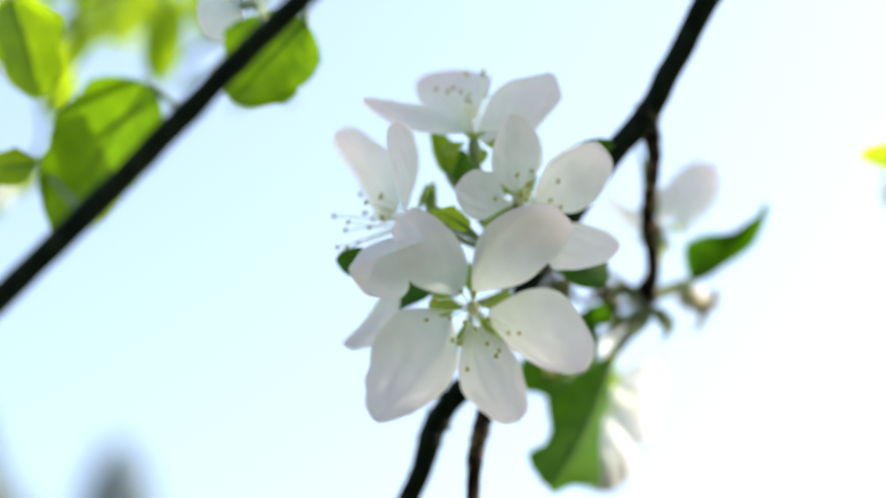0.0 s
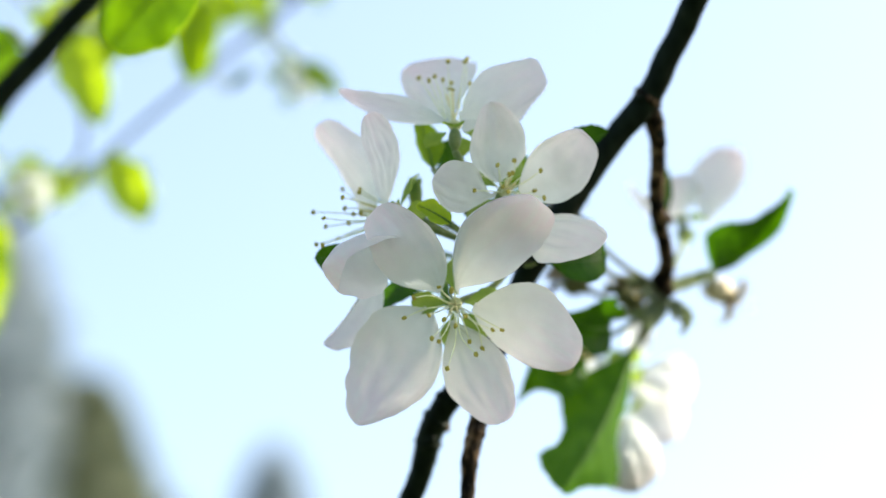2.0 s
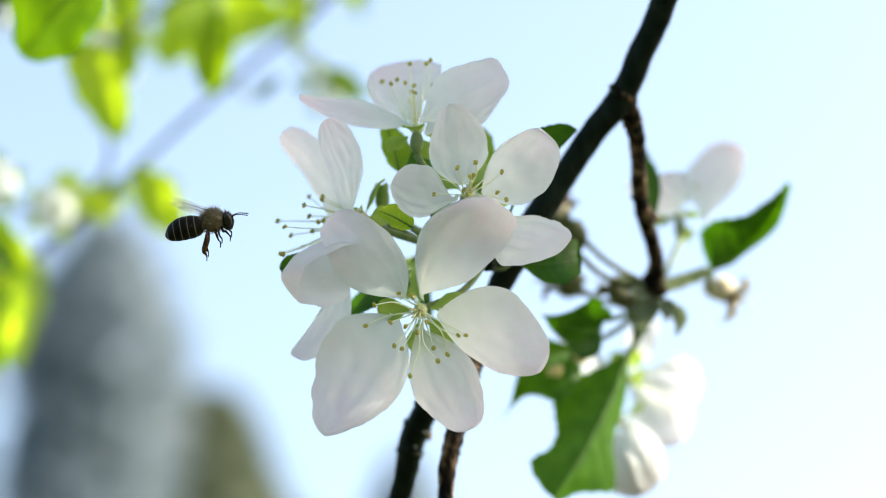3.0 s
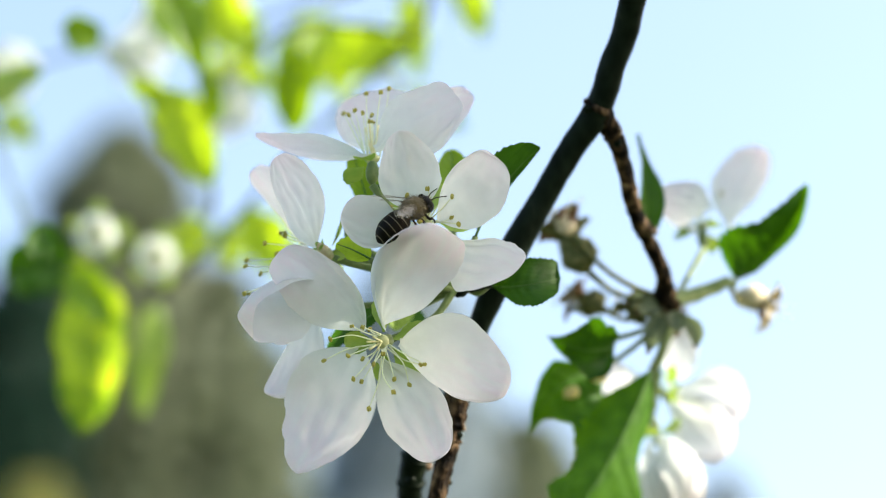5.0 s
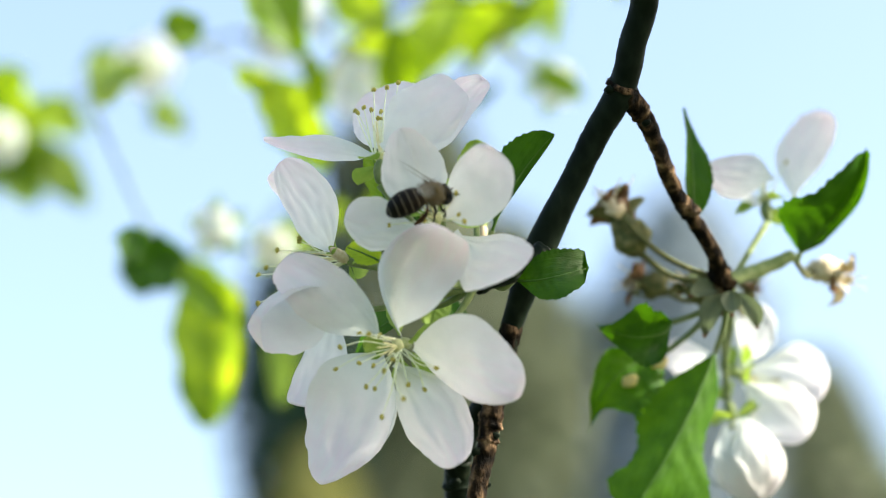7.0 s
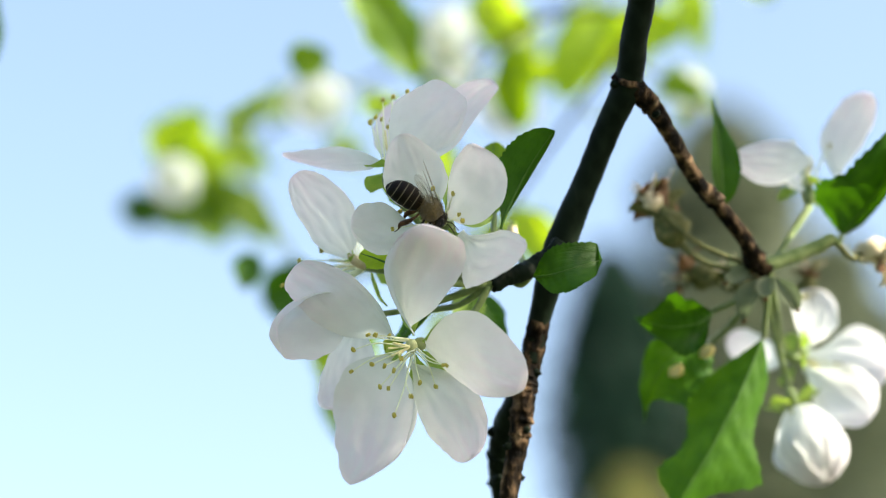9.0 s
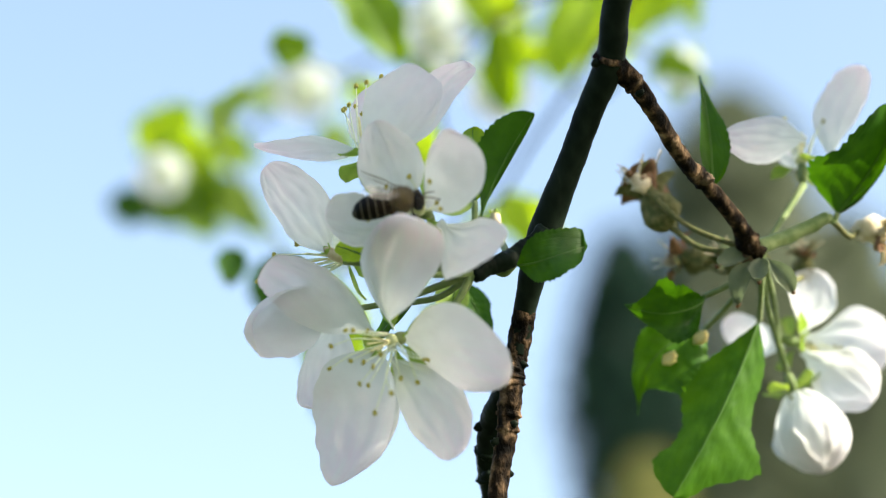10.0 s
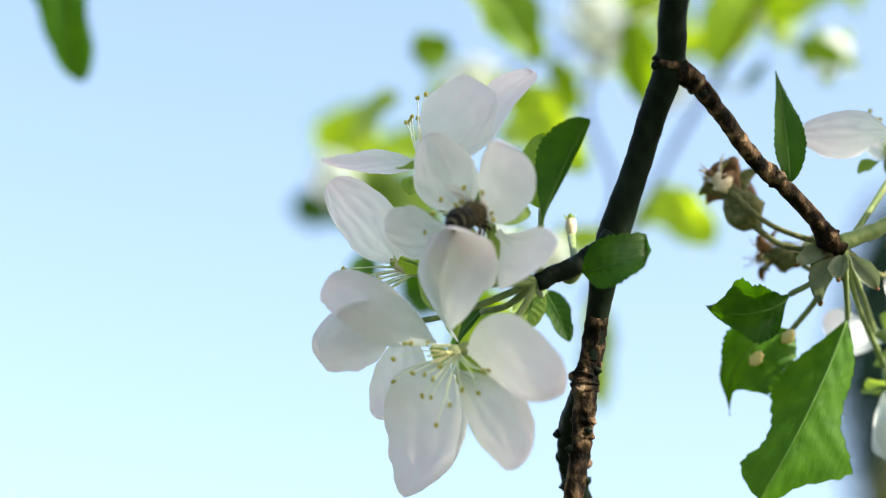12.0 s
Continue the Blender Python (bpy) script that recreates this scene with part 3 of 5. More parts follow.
blossom((-0.0125, 0.0025, 1.7705), (-0.88, -0.45, 0.0), [
    shaped((-0.0158, 0.0023, 1.7716), (-0.0279, -0.0004, 1.7887), (-0.7040, -0.4270, -0.5670), width=0.0146, swell=0.42, blunt=0.67, skew=0.18, cup=-0.40, bend=-0.07, curl=-0.03, sweep=-0.02, twist=0.61),
    shaped((-0.0134, 0.0005, 1.7711), (-0.0173, -0.0148, 1.7838), (0.9330, -0.3380, -0.1270), width=0.0117, swell=0.86, blunt=0.57, skew=-0.11, cup=0.01, bend=0.28, curl=0.26, sweep=0.04, twist=-0.54),
    shaped((-0.0162, 0.0025, 1.7664), (-0.0273, -0.0104, 1.7565), (0.6620, -0.1990, -0.7230), width=0.0129, swell=1.55, blunt=0.70, skew=-0.10, cup=1.40, bend=0.32, curl=0.53, sweep=-0.15, twist=0.15),
    shaped((-0.0147, 0.0048, 1.7603), (-0.0250, 0.0094, 1.7451), (0.7860, -0.1910, -0.5890), width=0.0118, swell=1.02, blunt=0.68, skew=0.105, cup=0.36, bend=0.14, curl=-0.28, sweep=-0.10, twist=0.11)],
    HUB, "white apple blossom turned sideways with long stamens", 3, stamens=5, stamen_length=0.0095, spread=0.5,
    anthers=[(-0.0277, 0.0009, 1.7705), (-0.0273, 0.0009, 1.7639), (-0.0259, 0.0027, 1.7681), (-0.0230, 0.0055, 1.7777), (-0.0211, -0.0063, 1.7704), (-0.0218, 0.0005, 1.7710),
             (-0.0233, 0.0014, 1.7652), (-0.0246, -0.0066, 1.7656), (-0.0247, -0.0063, 1.7602)])
blossom((0.0005, -0.0068, 1.7850), (-0.02, 0.05, 1.0), [
    shaped((-0.0002, -0.0072, 1.7852), (-0.0218, -0.0124, 1.7885), (0.0680, 0.3180, 0.9460), width=0.0081, swell=1.13, blunt=0.60, skew=-0.05, cup=0.27, bend=0.15, curl=0.25, sweep=-0.09, twist=-0.54),
    shaped((-0.0000, -0.0052, 1.7863), (-0.0087, 0.0062, 1.8037), (-0.3590, -0.8530, 0.3790), width=0.0150, swell=1.28, blunt=0.62, skew=-0.25, cup=-0.10, bend=0.13, curl=0.26, sweep=-0.06, twist=0.29),
    shaped((0.0017, -0.0082, 1.7856), (0.0184, -0.0098, 1.7935), (0.2990, -0.5740, -0.7630), width=0.0132, swell=1.06, blunt=0.77, skew=0.19, cup=0.01, bend=-0.14, curl=-0.12, sweep=-0.07, twist=0.32),
    shaped((0.0019, -0.0053, 1.7842), (0.0160, 0.0036, 1.8046), (0.3650, -0.9190, 0.1490), width=0.0092, swell=0.77, blunt=0.64, skew=-0.33, cup=0.32, bend=-0.00, curl=-0.46, sweep=-0.03, twist=0.22)],
    HUB, "white apple blossom facing the sky with upright stamens", 4, stamens=3, stamen_length=0.0095, spread=0.35, sepal_size=0.005,
    anthers=[(-0.0067, -0.0033, 1.7973), (-0.0037, -0.0064, 1.7957), (-0.0010, -0.0077, 1.7987), (0.0028, -0.0042, 1.8002), (-0.0019, -0.0065, 1.7948), (-0.0001, -0.0053, 1.7945),
             (-0.0046, -0.0065, 1.7950), (0.0026, -0.0086, 1.7977)])


# ---- leaves and buds of the near cluster ----
leaf((0.0153, 0.0191, 1.7671), (0.0290, 0.0202, 1.7678), (0.0930, -0.9570, -0.2770), 0.0100, (0.0110, 0.0185, 1.7672), 'small dark green toothed leaf beside the blossoms', LEAF, fold=0, bend=0.41, cup=0.38, roll=-0.71, sweep=-0.10, twist=-0.74, swell=1.71, blunt=0.80, skew=0.03, seed=1.4, wave=0.06, ragged=0.1)
leaf((0.0166, 0.0070, 1.7722), (0.0300, 0.0056, 1.7885), (0.4850, -0.7420, -0.4620), 0.0066, (0.0110, 0.0125, 1.7660), 'green toothed leaf folded along its midrib', LEAF, fold=0, bend=-0.20, cup=0.11, roll=0.01, sweep=0.04, twist=0.14, swell=1.38, blunt=0.54, skew=0.74, seed=2.0, wave=0.06, ragged=0.1)
leaf((0.0095, 0.0150, 1.7800), (0.0086, 0.0160, 1.7960), (0.5000, -0.8000, -0.2000), 0.0085, (0.0108, 0.0125, 1.7660), 'pale green young leaf behind the blossoms', LEAF_MID, fold=0.3, seed=3.0)
leaf((-0.0030, 0.0120, 1.7620), (-0.0178, 0.0182, 1.7572), (0.2000, -0.8500, 0.3500), 0.0085, HUB, 'dark green leaf behind the front blossom', LEAF, fold=0.2, seed=4.0)
leaf((-0.0005, -0.0043, 1.7650), (-0.0069, -0.0057, 1.7685), (0.1000, -0.9000, 0.3000), 0.0052, HUB, 'bright green young leaf between the blossoms', LEAF_YOUNG, fold=0.3, seed=5.0)
leaf((-0.0048, 0.0054, 1.7814), (-0.0078, 0.0044, 1.7924), (0.4000, -0.9000, 0.0000), 0.0055, HUB, 'slender pale green young leaf', LEAF_MID, fold=0.4, seed=6.0)
leaf((-0.0001, 0.0099, 1.7778), (-0.0021, 0.0079, 1.7888), (-0.3000, -0.9000, 0.0000), 0.0060, HUB, 'small green leaf between the blossoms', LEAF, fold=0.3, seed=7.0)
leaf((-0.0195, 0.0021, 1.7605), (-0.0275, 0.0021, 1.7615), (0.0000, -0.9000, -0.3000), 0.0060, HUB, 'small rounded green leaf', LEAF, fold=0.2, seed=8.0)
leaf((-0.0100, 0.0373, 1.7753), (-0.0040, 0.0373, 1.7633), (0.7000, -0.7000, 0.1000), 0.0055, HUB, 'small hanging green leaf under the spur', LEAF, fold=0.3, seed=9.0)
leaf((-0.0059, 0.0299, 1.7739), (-0.0079, 0.0299, 1.7649), (0.6000, -0.7000, 0.1000), 0.0070, HUB, 'light green young leaf under the spur', SEPAL, fold=0.2, seed=9.5)

def flower_bud(at, axis, size, root, label, material=SEPAL):
    """A closed bud wrapped in sepals on its stalk."""
    t = thing("flower_bud", label, "bud", at)
    ax = Vector(axis).normalized()
    side = ax.orthogonal().normalized()
    part("bud_body", blob(bmesh.new(), ax * size * 0.5, (size * 0.26, size * 0.26, size * 0.55), ax.to_track_quat("Z", "Y").to_matrix(), 0.12), material, t)
    for k in range(4):
        w = side * math.cos(k * 1.57) + ax.cross(side) * math.sin(k * 1.57)
        part("sepal", petal_bm(size * 1.05, size * 0.4, 0.4, 0.3, 0.0, k, notch=0, nu=8, nv=6), SEPAL, t, m=basis(ax + w * 0.12, w * -1, w * size * 0.2))
    r = Vector(root) - Vector(at)
    part("pedicel", tube(bmesh.new(), [(0, 0, 0, 0.0008), (*(r * 0.5), 0.0007), (*r, 0.0008)], 7, 4), STEM, t)
    return t


flower_bud((-0.0083, 0.0063, 1.7735), (0.0, -0.15, 1.0), 0.0055, HUB, "pale green closed bud between the blossoms")
flower_bud((0.0031, 0.0306, 1.781), (0.1, -0.2, 1.0), 0.0042, (0.0150, 0.0180, 1.7680), "small cream closed bud on the spur", SPENT_CREAM)
flower_bud((-0.0099, 0.0003, 1.7684), (-0.3, -0.7, 0.3), 0.0042, HUB, "cream withered bud among the blossoms", SPENT_CREAM)

# ---- the cluster at the end of the forked twig ----
TIP = (0.0412, 0.0655, 1.7780)
part("green_shoot", tube(bmesh.new(), [(0.0408, 0.0640, 1.7786, 0.0016), (0.0457, 0.0717, 1.7830, 0.0015), (0.0507, 0.0759, 1.7867, 0.0012)], 10, 8, 0.2, 600, 4.0, O), STEM, branch)
SHOOT_END = (0.0507, 0.0759, 1.7867)
leaf((0.0519, 0.0773, 1.7874), (0.0704, 0.0694, 1.8022), (0.4410, -0.4400, -0.7820), 0.0136, SHOOT_END, 'dark green toothed leaf on the twig end', LEAF, fold=0, bend=-0.17, cup=0.56, roll=-0.35, sweep=-0.11, twist=0.98, swell=0.81, blunt=0.50, skew=0.88, seed=11.0, wave=0.16, ragged=0.25, teeth=11)
leaf((0.0384, 0.0532, 1.7885), (0.0383, 0.0507, 1.8115), (0.7500, -0.6000, 0.1000), 0.0060, (0.0402, 0.0490, 1.7858), 'narrow upright green leaf', LEAF, fold=0.6, bend=0.1, seed=12.0, wave=0.2, swell=0.62, blunt=-0.3)
leaf((0.0286, 0.0648, 1.7720), (0.0188, 0.0524, 1.7677), (0.6740, -0.2990, -0.6760), 0.0123, TIP, 'curled green leaf below the twig end', LEAF, fold=0, bend=0.52, cup=0.25, roll=-0.39, sweep=0.02, twist=-0.47, swell=1.36, blunt=0.13, skew=-0.20, seed=13.0, wave=0.22, ragged=0.35, lobes=((0.35, 0.25, -0.1, 0.12), (0.75, -0.15, 0.35, 0.12)))
leaf((0.0225, 0.0730, 1.7685), (0.0081, 0.0704, 1.7536), (0.4810, -0.8210, -0.3070), 0.0128, TIP, 'green leaf with pale yellow spots', LEAF_FRESH, fold=0.15, bend=0.30, cup=0.30, roll=-0.45, sweep=-0.20, twist=-0.40, swell=0.72, blunt=-0.9, skew=0.20, seed=14.0, wave=0.30, ragged=0.35, lobes=((0.60, 0.35, 0.0, 0.08), (0.80, -0.35, 0.25, 0.09)))
leaf((0.0331, 0.0769, 1.7692), (0.0175, 0.0671, 1.7339), (0.55, -0.83, -0.02), 0.0130, TIP, 'large drooping green leaf with wavy edge', LEAF_FRESH, fold=-0.55, bend=0.04, seed=15.6, ragged=0.12, wave=0.12, swell=0.95, blunt=0.55, sweep=0.03, lobes=((0.70, 1.0, 0.0, 0.13), (0.36, -0.2, 0.50, 0.20), (0.88, -0.10, 1.0, 0.10)))
for at in ((0.0186, 0.0668, 1.7620), (0.0237, 0.0705, 1.7662)):
    spot = tagged(part("leaf_gall", blob(bmesh.new(), (0, 0, 0), (0.0019, 0.0005, 0.0013), None, 0.6, 900), CREAM, m=Matrix.Translation(at)), "pale yellow gall on the leaf", "gall")
blossom((0.0450, 0.0770, 1.8010), (-0.10, 0.10, 1.0), [
    shaped((0.0509, 0.0782, 1.7995), (0.0584, 0.0834, 1.8180), (-0.1440, -0.9350, 0.3240), width=0.0126, swell=1.19, blunt=0.59, skew=0.09, cup=0.39, bend=0.01, curl=0.31, sweep=0.07, twist=0.37),
    shaped((0.0481, 0.0741, 1.8034), (0.0425, 0.0533, 1.7975), (0.8040, -0.0500, -0.5920), width=0.0099, swell=1.14, blunt=0.59, skew=0.09, cup=0.21, bend=-0.07, curl=-0.24, sweep=-0.01, twist=0.21),
    ((0.0330, 0.0850, 1.8120), 0.0110, 0.25, -0.15, 0.0, (0.6, 0.0, 0.8))],
    TIP, "white apple blossom seen from below on the twig end", 5, stamens=8, sepal_size=0.005)
blossom((0.0294, 0.0970, 1.7599), (0.1920, 0.2592, -0.9466), [
    ((0.0347, 0.1015, 1.7448), 0.0132, 0.45, -0.55, 0.10, (-0.9714, -0.0870, -0.2209)),
    ((0.0335, 0.0994, 1.7440), 0.0132, 0.45, -0.55, 0.10, (-0.4329, 0.8880, 0.1553)),
    ((0.0310, 0.0999, 1.7436), 0.0132, 0.45, -0.55, 0.10, (0.7039, 0.6357, 0.3169)),
    ((0.0307, 0.1024, 1.7442), 0.0132, 0.45, -0.55, 0.10, (0.8679, -0.4950, 0.0405)),
    ((0.0330, 0.1034, 1.7450), 0.0132, 0.45, -0.55, 0.10, (-0.1675, -0.9417, -0.2918))],
    TIP, "half-closed white apple blossom hanging from the twig end", 6, stamens=4, spread=0.2, sepal_size=0.005)
blossom((0.0317, 0.0971, 1.7706), (0.4579, 0.8168, -0.1149), [
    ((0.0358, 0.0973, 1.7858), 0.0120, 0.25, -0.15, 0.1, (0.5688, -0.3893, -0.5873)),
    ((0.0450, 0.1091, 1.7714), 0.0150, 0.35, -0.15, 0.1, (0.5688, -0.3893, -0.5873)),
    ((0.0419, 0.1066, 1.7593), 0.0140, 0.35, -0.15, 0.1, (0.5688, -0.3893, -0.5873)),
    ((0.0141, 0.0960, 1.7786), 0.0095, 0.20, 0.10, 0.1, (0.5688, -0.3893, -0.5873))],
    TIP, "sunlit white apple blossom behind the drooping leaf", 7, stamens=5, spread=0.4, sepal_size=0.005)


def bract(way, length, width, root, seed, curl):
    """A small downy bract, curled along its length, at the end of a twig."""
    t = thing("bract", "grey-green downy bract at the twig end", "bract", root, "bracts at the twig end")
    blade = part("blade", petal_bm(length, width, 0.8, 0.25, curl, seed, notch=0, nu=14, nv=10), LEAF_OLIVE, t, m=basis(way, (0.3, -0.9, 0.2), Vector(way).normalized() * 0.0012))
    part("tip", blob(bmesh.new(), (length * 0.985, 0, curl * length * 0.33), (0.0007, 0.0005, 0.0004), None, 0.3, 900, 8, 6), WITHERED, blade, "brown dry tip")


for way, length, width, seed, curl in (((-0.6, -0.5, -0.35), 0.0085, 0.0042, 61, 0.5), ((-0.45, -0.2, -0.8), 0.0100, 0.0046, 62, -0.6), ((0.1, -0.3, -0.9), 0.0080, 0.0040, 63, 0.7),
                                       ((0.3, 0.4, -0.6), 0.0085, 0.0038, 64, -0.5), ((-0.75, 0.1, 0.15), 0.0090, 0.0040, 65, 0.4), ((-0.3, 0.6, -0.2), 0.0070, 0.0036, 66, 0.6)):
    bract(way, length, width, TIP, seed, curl)


def withered_blossom(at, axis, size, root, seed, label, filaments=9, spray=0.7, flesh=SPENT_GREEN, husk=(SPENT_GREEN, WITHERED)):
    """A spent blossom: swollen base, shrivelled sepals, dry filaments, a bent stalk."""
    rng = random.Random(seed)
    t = thing("withered_blossom", label, "blossom", at, "withered blossoms")
    ax = Vector(axis).normalized()
    side = ax.orthogonal().normalized()
    up = ax.cross(side)
    part("receptacle", blob(bmesh.new(), ax * size * 0.1, (size * 0.46, size * 0.42, size * 0.52), ax.to_track_quat("Z", "Y").to_matrix(), 0.6, 700), flesh, t)
    for k in range(6):
        a = k * 1.05 + rng.uniform(-0.3, 0.3)
        w = side * math.cos(a) + up * math.sin(a)
        part("sepal", petal_bm(size * rng.uniform(0.6, 0.95), size * rng.uniform(0.36, 0.6), 0.9, 0.35, rng.uniform(-1.2, 1.0), seed + k * 2.3, notch=0, nu=10, nv=8), husk[k % 3 > 0], t,
             m=basis(ax * rng.uniform(0.2, 1.1) + w * 0.8, ax * 0.6 - w, w * size * 0.2 + ax * size * 0.3))
    for k in range(filaments):
        w = ax + side * rng.uniform(-spray, spray) + up * rng.uniform(-spray, spray)
        w = w.normalized() * size * rng.uniform(0.7, 1.2)
        part("dry_filament", tube(bmesh.new(), [(*(ax * size * 0.3), 0.00016), (*(ax * size * 0.3 + w * 0.6), 0.00012), (*(ax * size * 0.35 + w + side * rng.uniform(-0.3, 0.3) * size), 0.00013)], 5, 3), SPENT_CREAM, t)
    r = Vector(root) - Vector(at)
    s = -ax * size * 0.3
    part("pedicel", tube(bmesh.new(), [(*s, 0.0007), (*(s * 0.5 + r * 0.4 - Vector((0, 0, 0.0030))), 0.00055), (*r, 0.0007)], 8, 5, 0.1, 700), SPENT_GREEN, t)
    return t


withered_blossom((0.0222, 0.0600, 1.7895), (-0.35, -0.1, 0.9), 0.0088, TIP, 3, "brown withered blossom head with dry filaments")
withered_blossom((0.0212, 0.0548, 1.7942), (-0.45, -0.35, 0.75), 0.0042, TIP, 8, "faded cream blossom with a spray of pale filaments", 22, 1.3, SPENT_CREAM)
withered_blossom((0.0214, 0.0745, 1.7845), (-0.5, -0.3, 0.2), 0.0062, TIP, 4, "small brown and green withered blossom")
withered_blossom((0.0335, 0.0960, 1.7865), (0.2, -0.3, 0.8), 0.0050, TIP, 5, "small brown withered blossom above the sunlit petals")
withered_blossom((0.0525, 0.0890, 1.7878), (0.6, 0.0, -0.35), 0.0066, SHOOT_END, 6, "cream and brown withered blossom beside the leaf", 3, 0.5, SPENT_CREAM, (WITHERED, SPENT_CREAM))
withered_blossom((0.0320, 0.0706, 1.7793), (-0.5, -0.3, 0.6), 0.0050, TIP, 7, "shrivelled green blossom base on the twig end")
part("side_twig", tube(bmesh.new(), [(0.240, 0.090, 2.030, 0.0016), (0.170, 0.084, 1.920, 0.0013), (0.130, 0.081, 1.850, 0.0010), (0.1120, 0.0795, 1.8200, 0.0008)], 8, 8, 0.1, 500, 12.0, O), BARK, branch)
blossom((0.1085, 0.0800, 1.8130), (0.2, 0.3, 0.9), [
    ((0.0975, 0.0785, 1.8085), 0.0100, 0.25, 0.10, 0.1, (0.2, -0.9, -0.3)),
    ((0.1025, 0.0775, 1.8040), 0.0105, 0.25, 0.10, 0.1, (0.2, -0.9, -0.3)),
    ((0.1160, 0.0790, 1.8060), 0.0100, 0.25, 0.10, 0.1, (0.2, -0.9, -0.3))],
    (0.1120, 0.0795, 1.8200), "drooping white apple blossom at the end of a side twig", 8, stamens=4, spread=0.3, sepal_size=0.004)
leaf((0.1080, 0.0787, 1.8202), (0.0930, 0.0787, 1.8202), (0.0000, -0.9000, -0.3000), 0.0075, (0.1120, 0.0795, 1.8200), 'green leaf at the end of a side twig', LEAF_YOUNG, seed=16.0)

# ---- the branch in front, close to the lens ----
front_twig = thing("front_twig", "dark slender apple shoot with fresh leaves and petals", "twig", (-0.0570, -0.1139, 1.7239))
FRONT = [(-0.4200, 0.1000, -0.0600, 0.0120), (-0.3600, 0.0500, 0.7000, 0.0080), (-0.2500, -0.0300, 1.3500, 0.0042), (-0.1545, -0.0770, 1.6391, 0.0028), (-0.1102, -0.0938, 1.6777, 0.0026), (-0.0854, -0.1032, 1.6992, 0.0024), (-0.0748, -0.1072, 1.7084, 0.0022), (-0.0570, -0.1139, 1.7239, 0.0021), (-0.0375, -0.1217, 1.7418, 0.0020), (-0.0251, -0.1264, 1.7526, 0.0019), (-0.0127, -0.1311, 1.7633, 0.0018), (0.0139, -0.1411, 1.7865, 0.0016), (0.0582, -0.1567, 1.8223, 0.0010)]
part("stem", tube(bmesh.new(), FRONT, 12, 8, 0.12, 400, 5.0, (-0.0570, -0.1139, 1.7239)), BARK, front_twig)


def twig_leaf(base, tip, normal, width, root, seed, material=LEAF_YOUNG, fold=0.15, bend=0.1, origin=(-0.0570, -0.1139, 1.7239)):
    b, o = Vector(base), Vector(origin)
    length = (Vector(tip) - b).length
    blade = part("leaf_blade", leaf_bm(length, width, fold, bend, seed, ribs=0.005), material, front_twig, m=basis(Vector(tip) - b, normal, b - o))
    part("midrib", tube(bmesh.new(), [(length * u, 0, bend * length * 2 * u * (1 - u), 0.0003 * (1 - 0.7 * u)) for u in (0, 0.3, 0.6, 0.95)], 6, 3), MIDRIB, blade)
    part("leaf_stalk", tube(bmesh.new(), [(*(Vector(root) - o), 0.0007), (*((Vector(root) + b) * 0.5 - o), 0.0006), (*(b - o), 0.0006)], 6, 3), STEM, front_twig)


twig_leaf((-0.0520, -0.1115, 1.7433), (-0.0693, -0.0929, 1.7257), (-0.3500, -0.8500, -0.3000), 0.0185, (-0.0455, -0.1184, 1.7343), 21.0, LEAF_TWIG)
twig_leaf((-0.0283, -0.0964, 1.7624), (-0.0408, -0.0914, 1.7502), (0.2000, -0.9000, -0.2000), 0.016, (-0.0269, -0.1257, 1.7510), 22.0, LEAF_TWIG)
twig_leaf((-0.0750, -0.1125, 1.7583), (-0.0702, -0.1062, 1.7437), (0.2000, -0.9000, -0.2000), 0.012, (-0.0715, -0.0821, 1.7887), 23.0, LEAF_MID)
twig_leaf((-0.0723, -0.0930, 1.7384), (-0.0825, -0.0922, 1.7368), (0.2000, -0.9000, -0.2000), 0.006, (-0.0615, -0.1124, 1.7203), 24.0, LEAF_MID)
part("side_twig", tube(bmesh.new(), [(-0.1443, 0.0048, 1.9057, 0.0009), (0.0113, 0.0388, 2.0009, 0.0012), (0.240, 0.090, 2.030, 0.0016)], 8, 8, 0.1, 500, 9.0, O), BARK, branch)
leaf((-0.1411, 0.0066, 1.8951), (-0.1444, 0.0228, 1.8616), (0.6000, -0.7500, -0.2000), 0.0145, (-0.1443, 0.0048, 1.9057), 'green pointed leaf hanging from above', LEAF_FRESH, fold=0.25, seed=25.0)
for way, seed in (((-0.0068, -0.0039, -0.0073), 1.5), ((-0.0016, -0.0095, 0.0053), 2.5)):
    part("petal", petal_bm(0.0108, 0.0098, 0.25, 0.1, 0.1, seed), WHITE, front_twig, m=basis(way, (0.1, -0.9, -0.3), (0.0165, 0.0360, 0.0520)))
part("pedicel", tube(bmesh.new(), [(0.0239, -0.0095, 0.0219, 0.0008), (0.0210, 0.0140, 0.0400, 0.0007), (0.0165, 0.0360, 0.0520, 0.0008)], 7, 4), STEM, front_twig)

# ---- the branch behind ----
back_branch = thing("back_branch", "thin grey apple twig behind the blossoms", "branch", (-0.1231, 0.2000, 1.8735))
BACK = [(-0.1462, 0.2044, 1.8572, 0.0008), (-0.1379, 0.2028, 1.8631, 0.0008), (-0.1231, 0.2000, 1.8735, 0.0008), (-0.1017, 0.1948, 1.8913, 0.0008), (-0.0803, 0.1906, 1.9069, 0.0008), (-0.0589, 0.1863, 1.9225, 0.0008), (-0.0282, 0.1970, 1.9566, 0.0008), (0.1600, 0.3000, 2.0600, 0.0008), (0.3800, 0.2700, 2.1600, 0.0008)]
part("stem", tube(bmesh.new(), BACK, 10, 6, 0.15, 400, 6.0, (-0.1231, 0.2000, 1.8735)), BARK, back_branch)
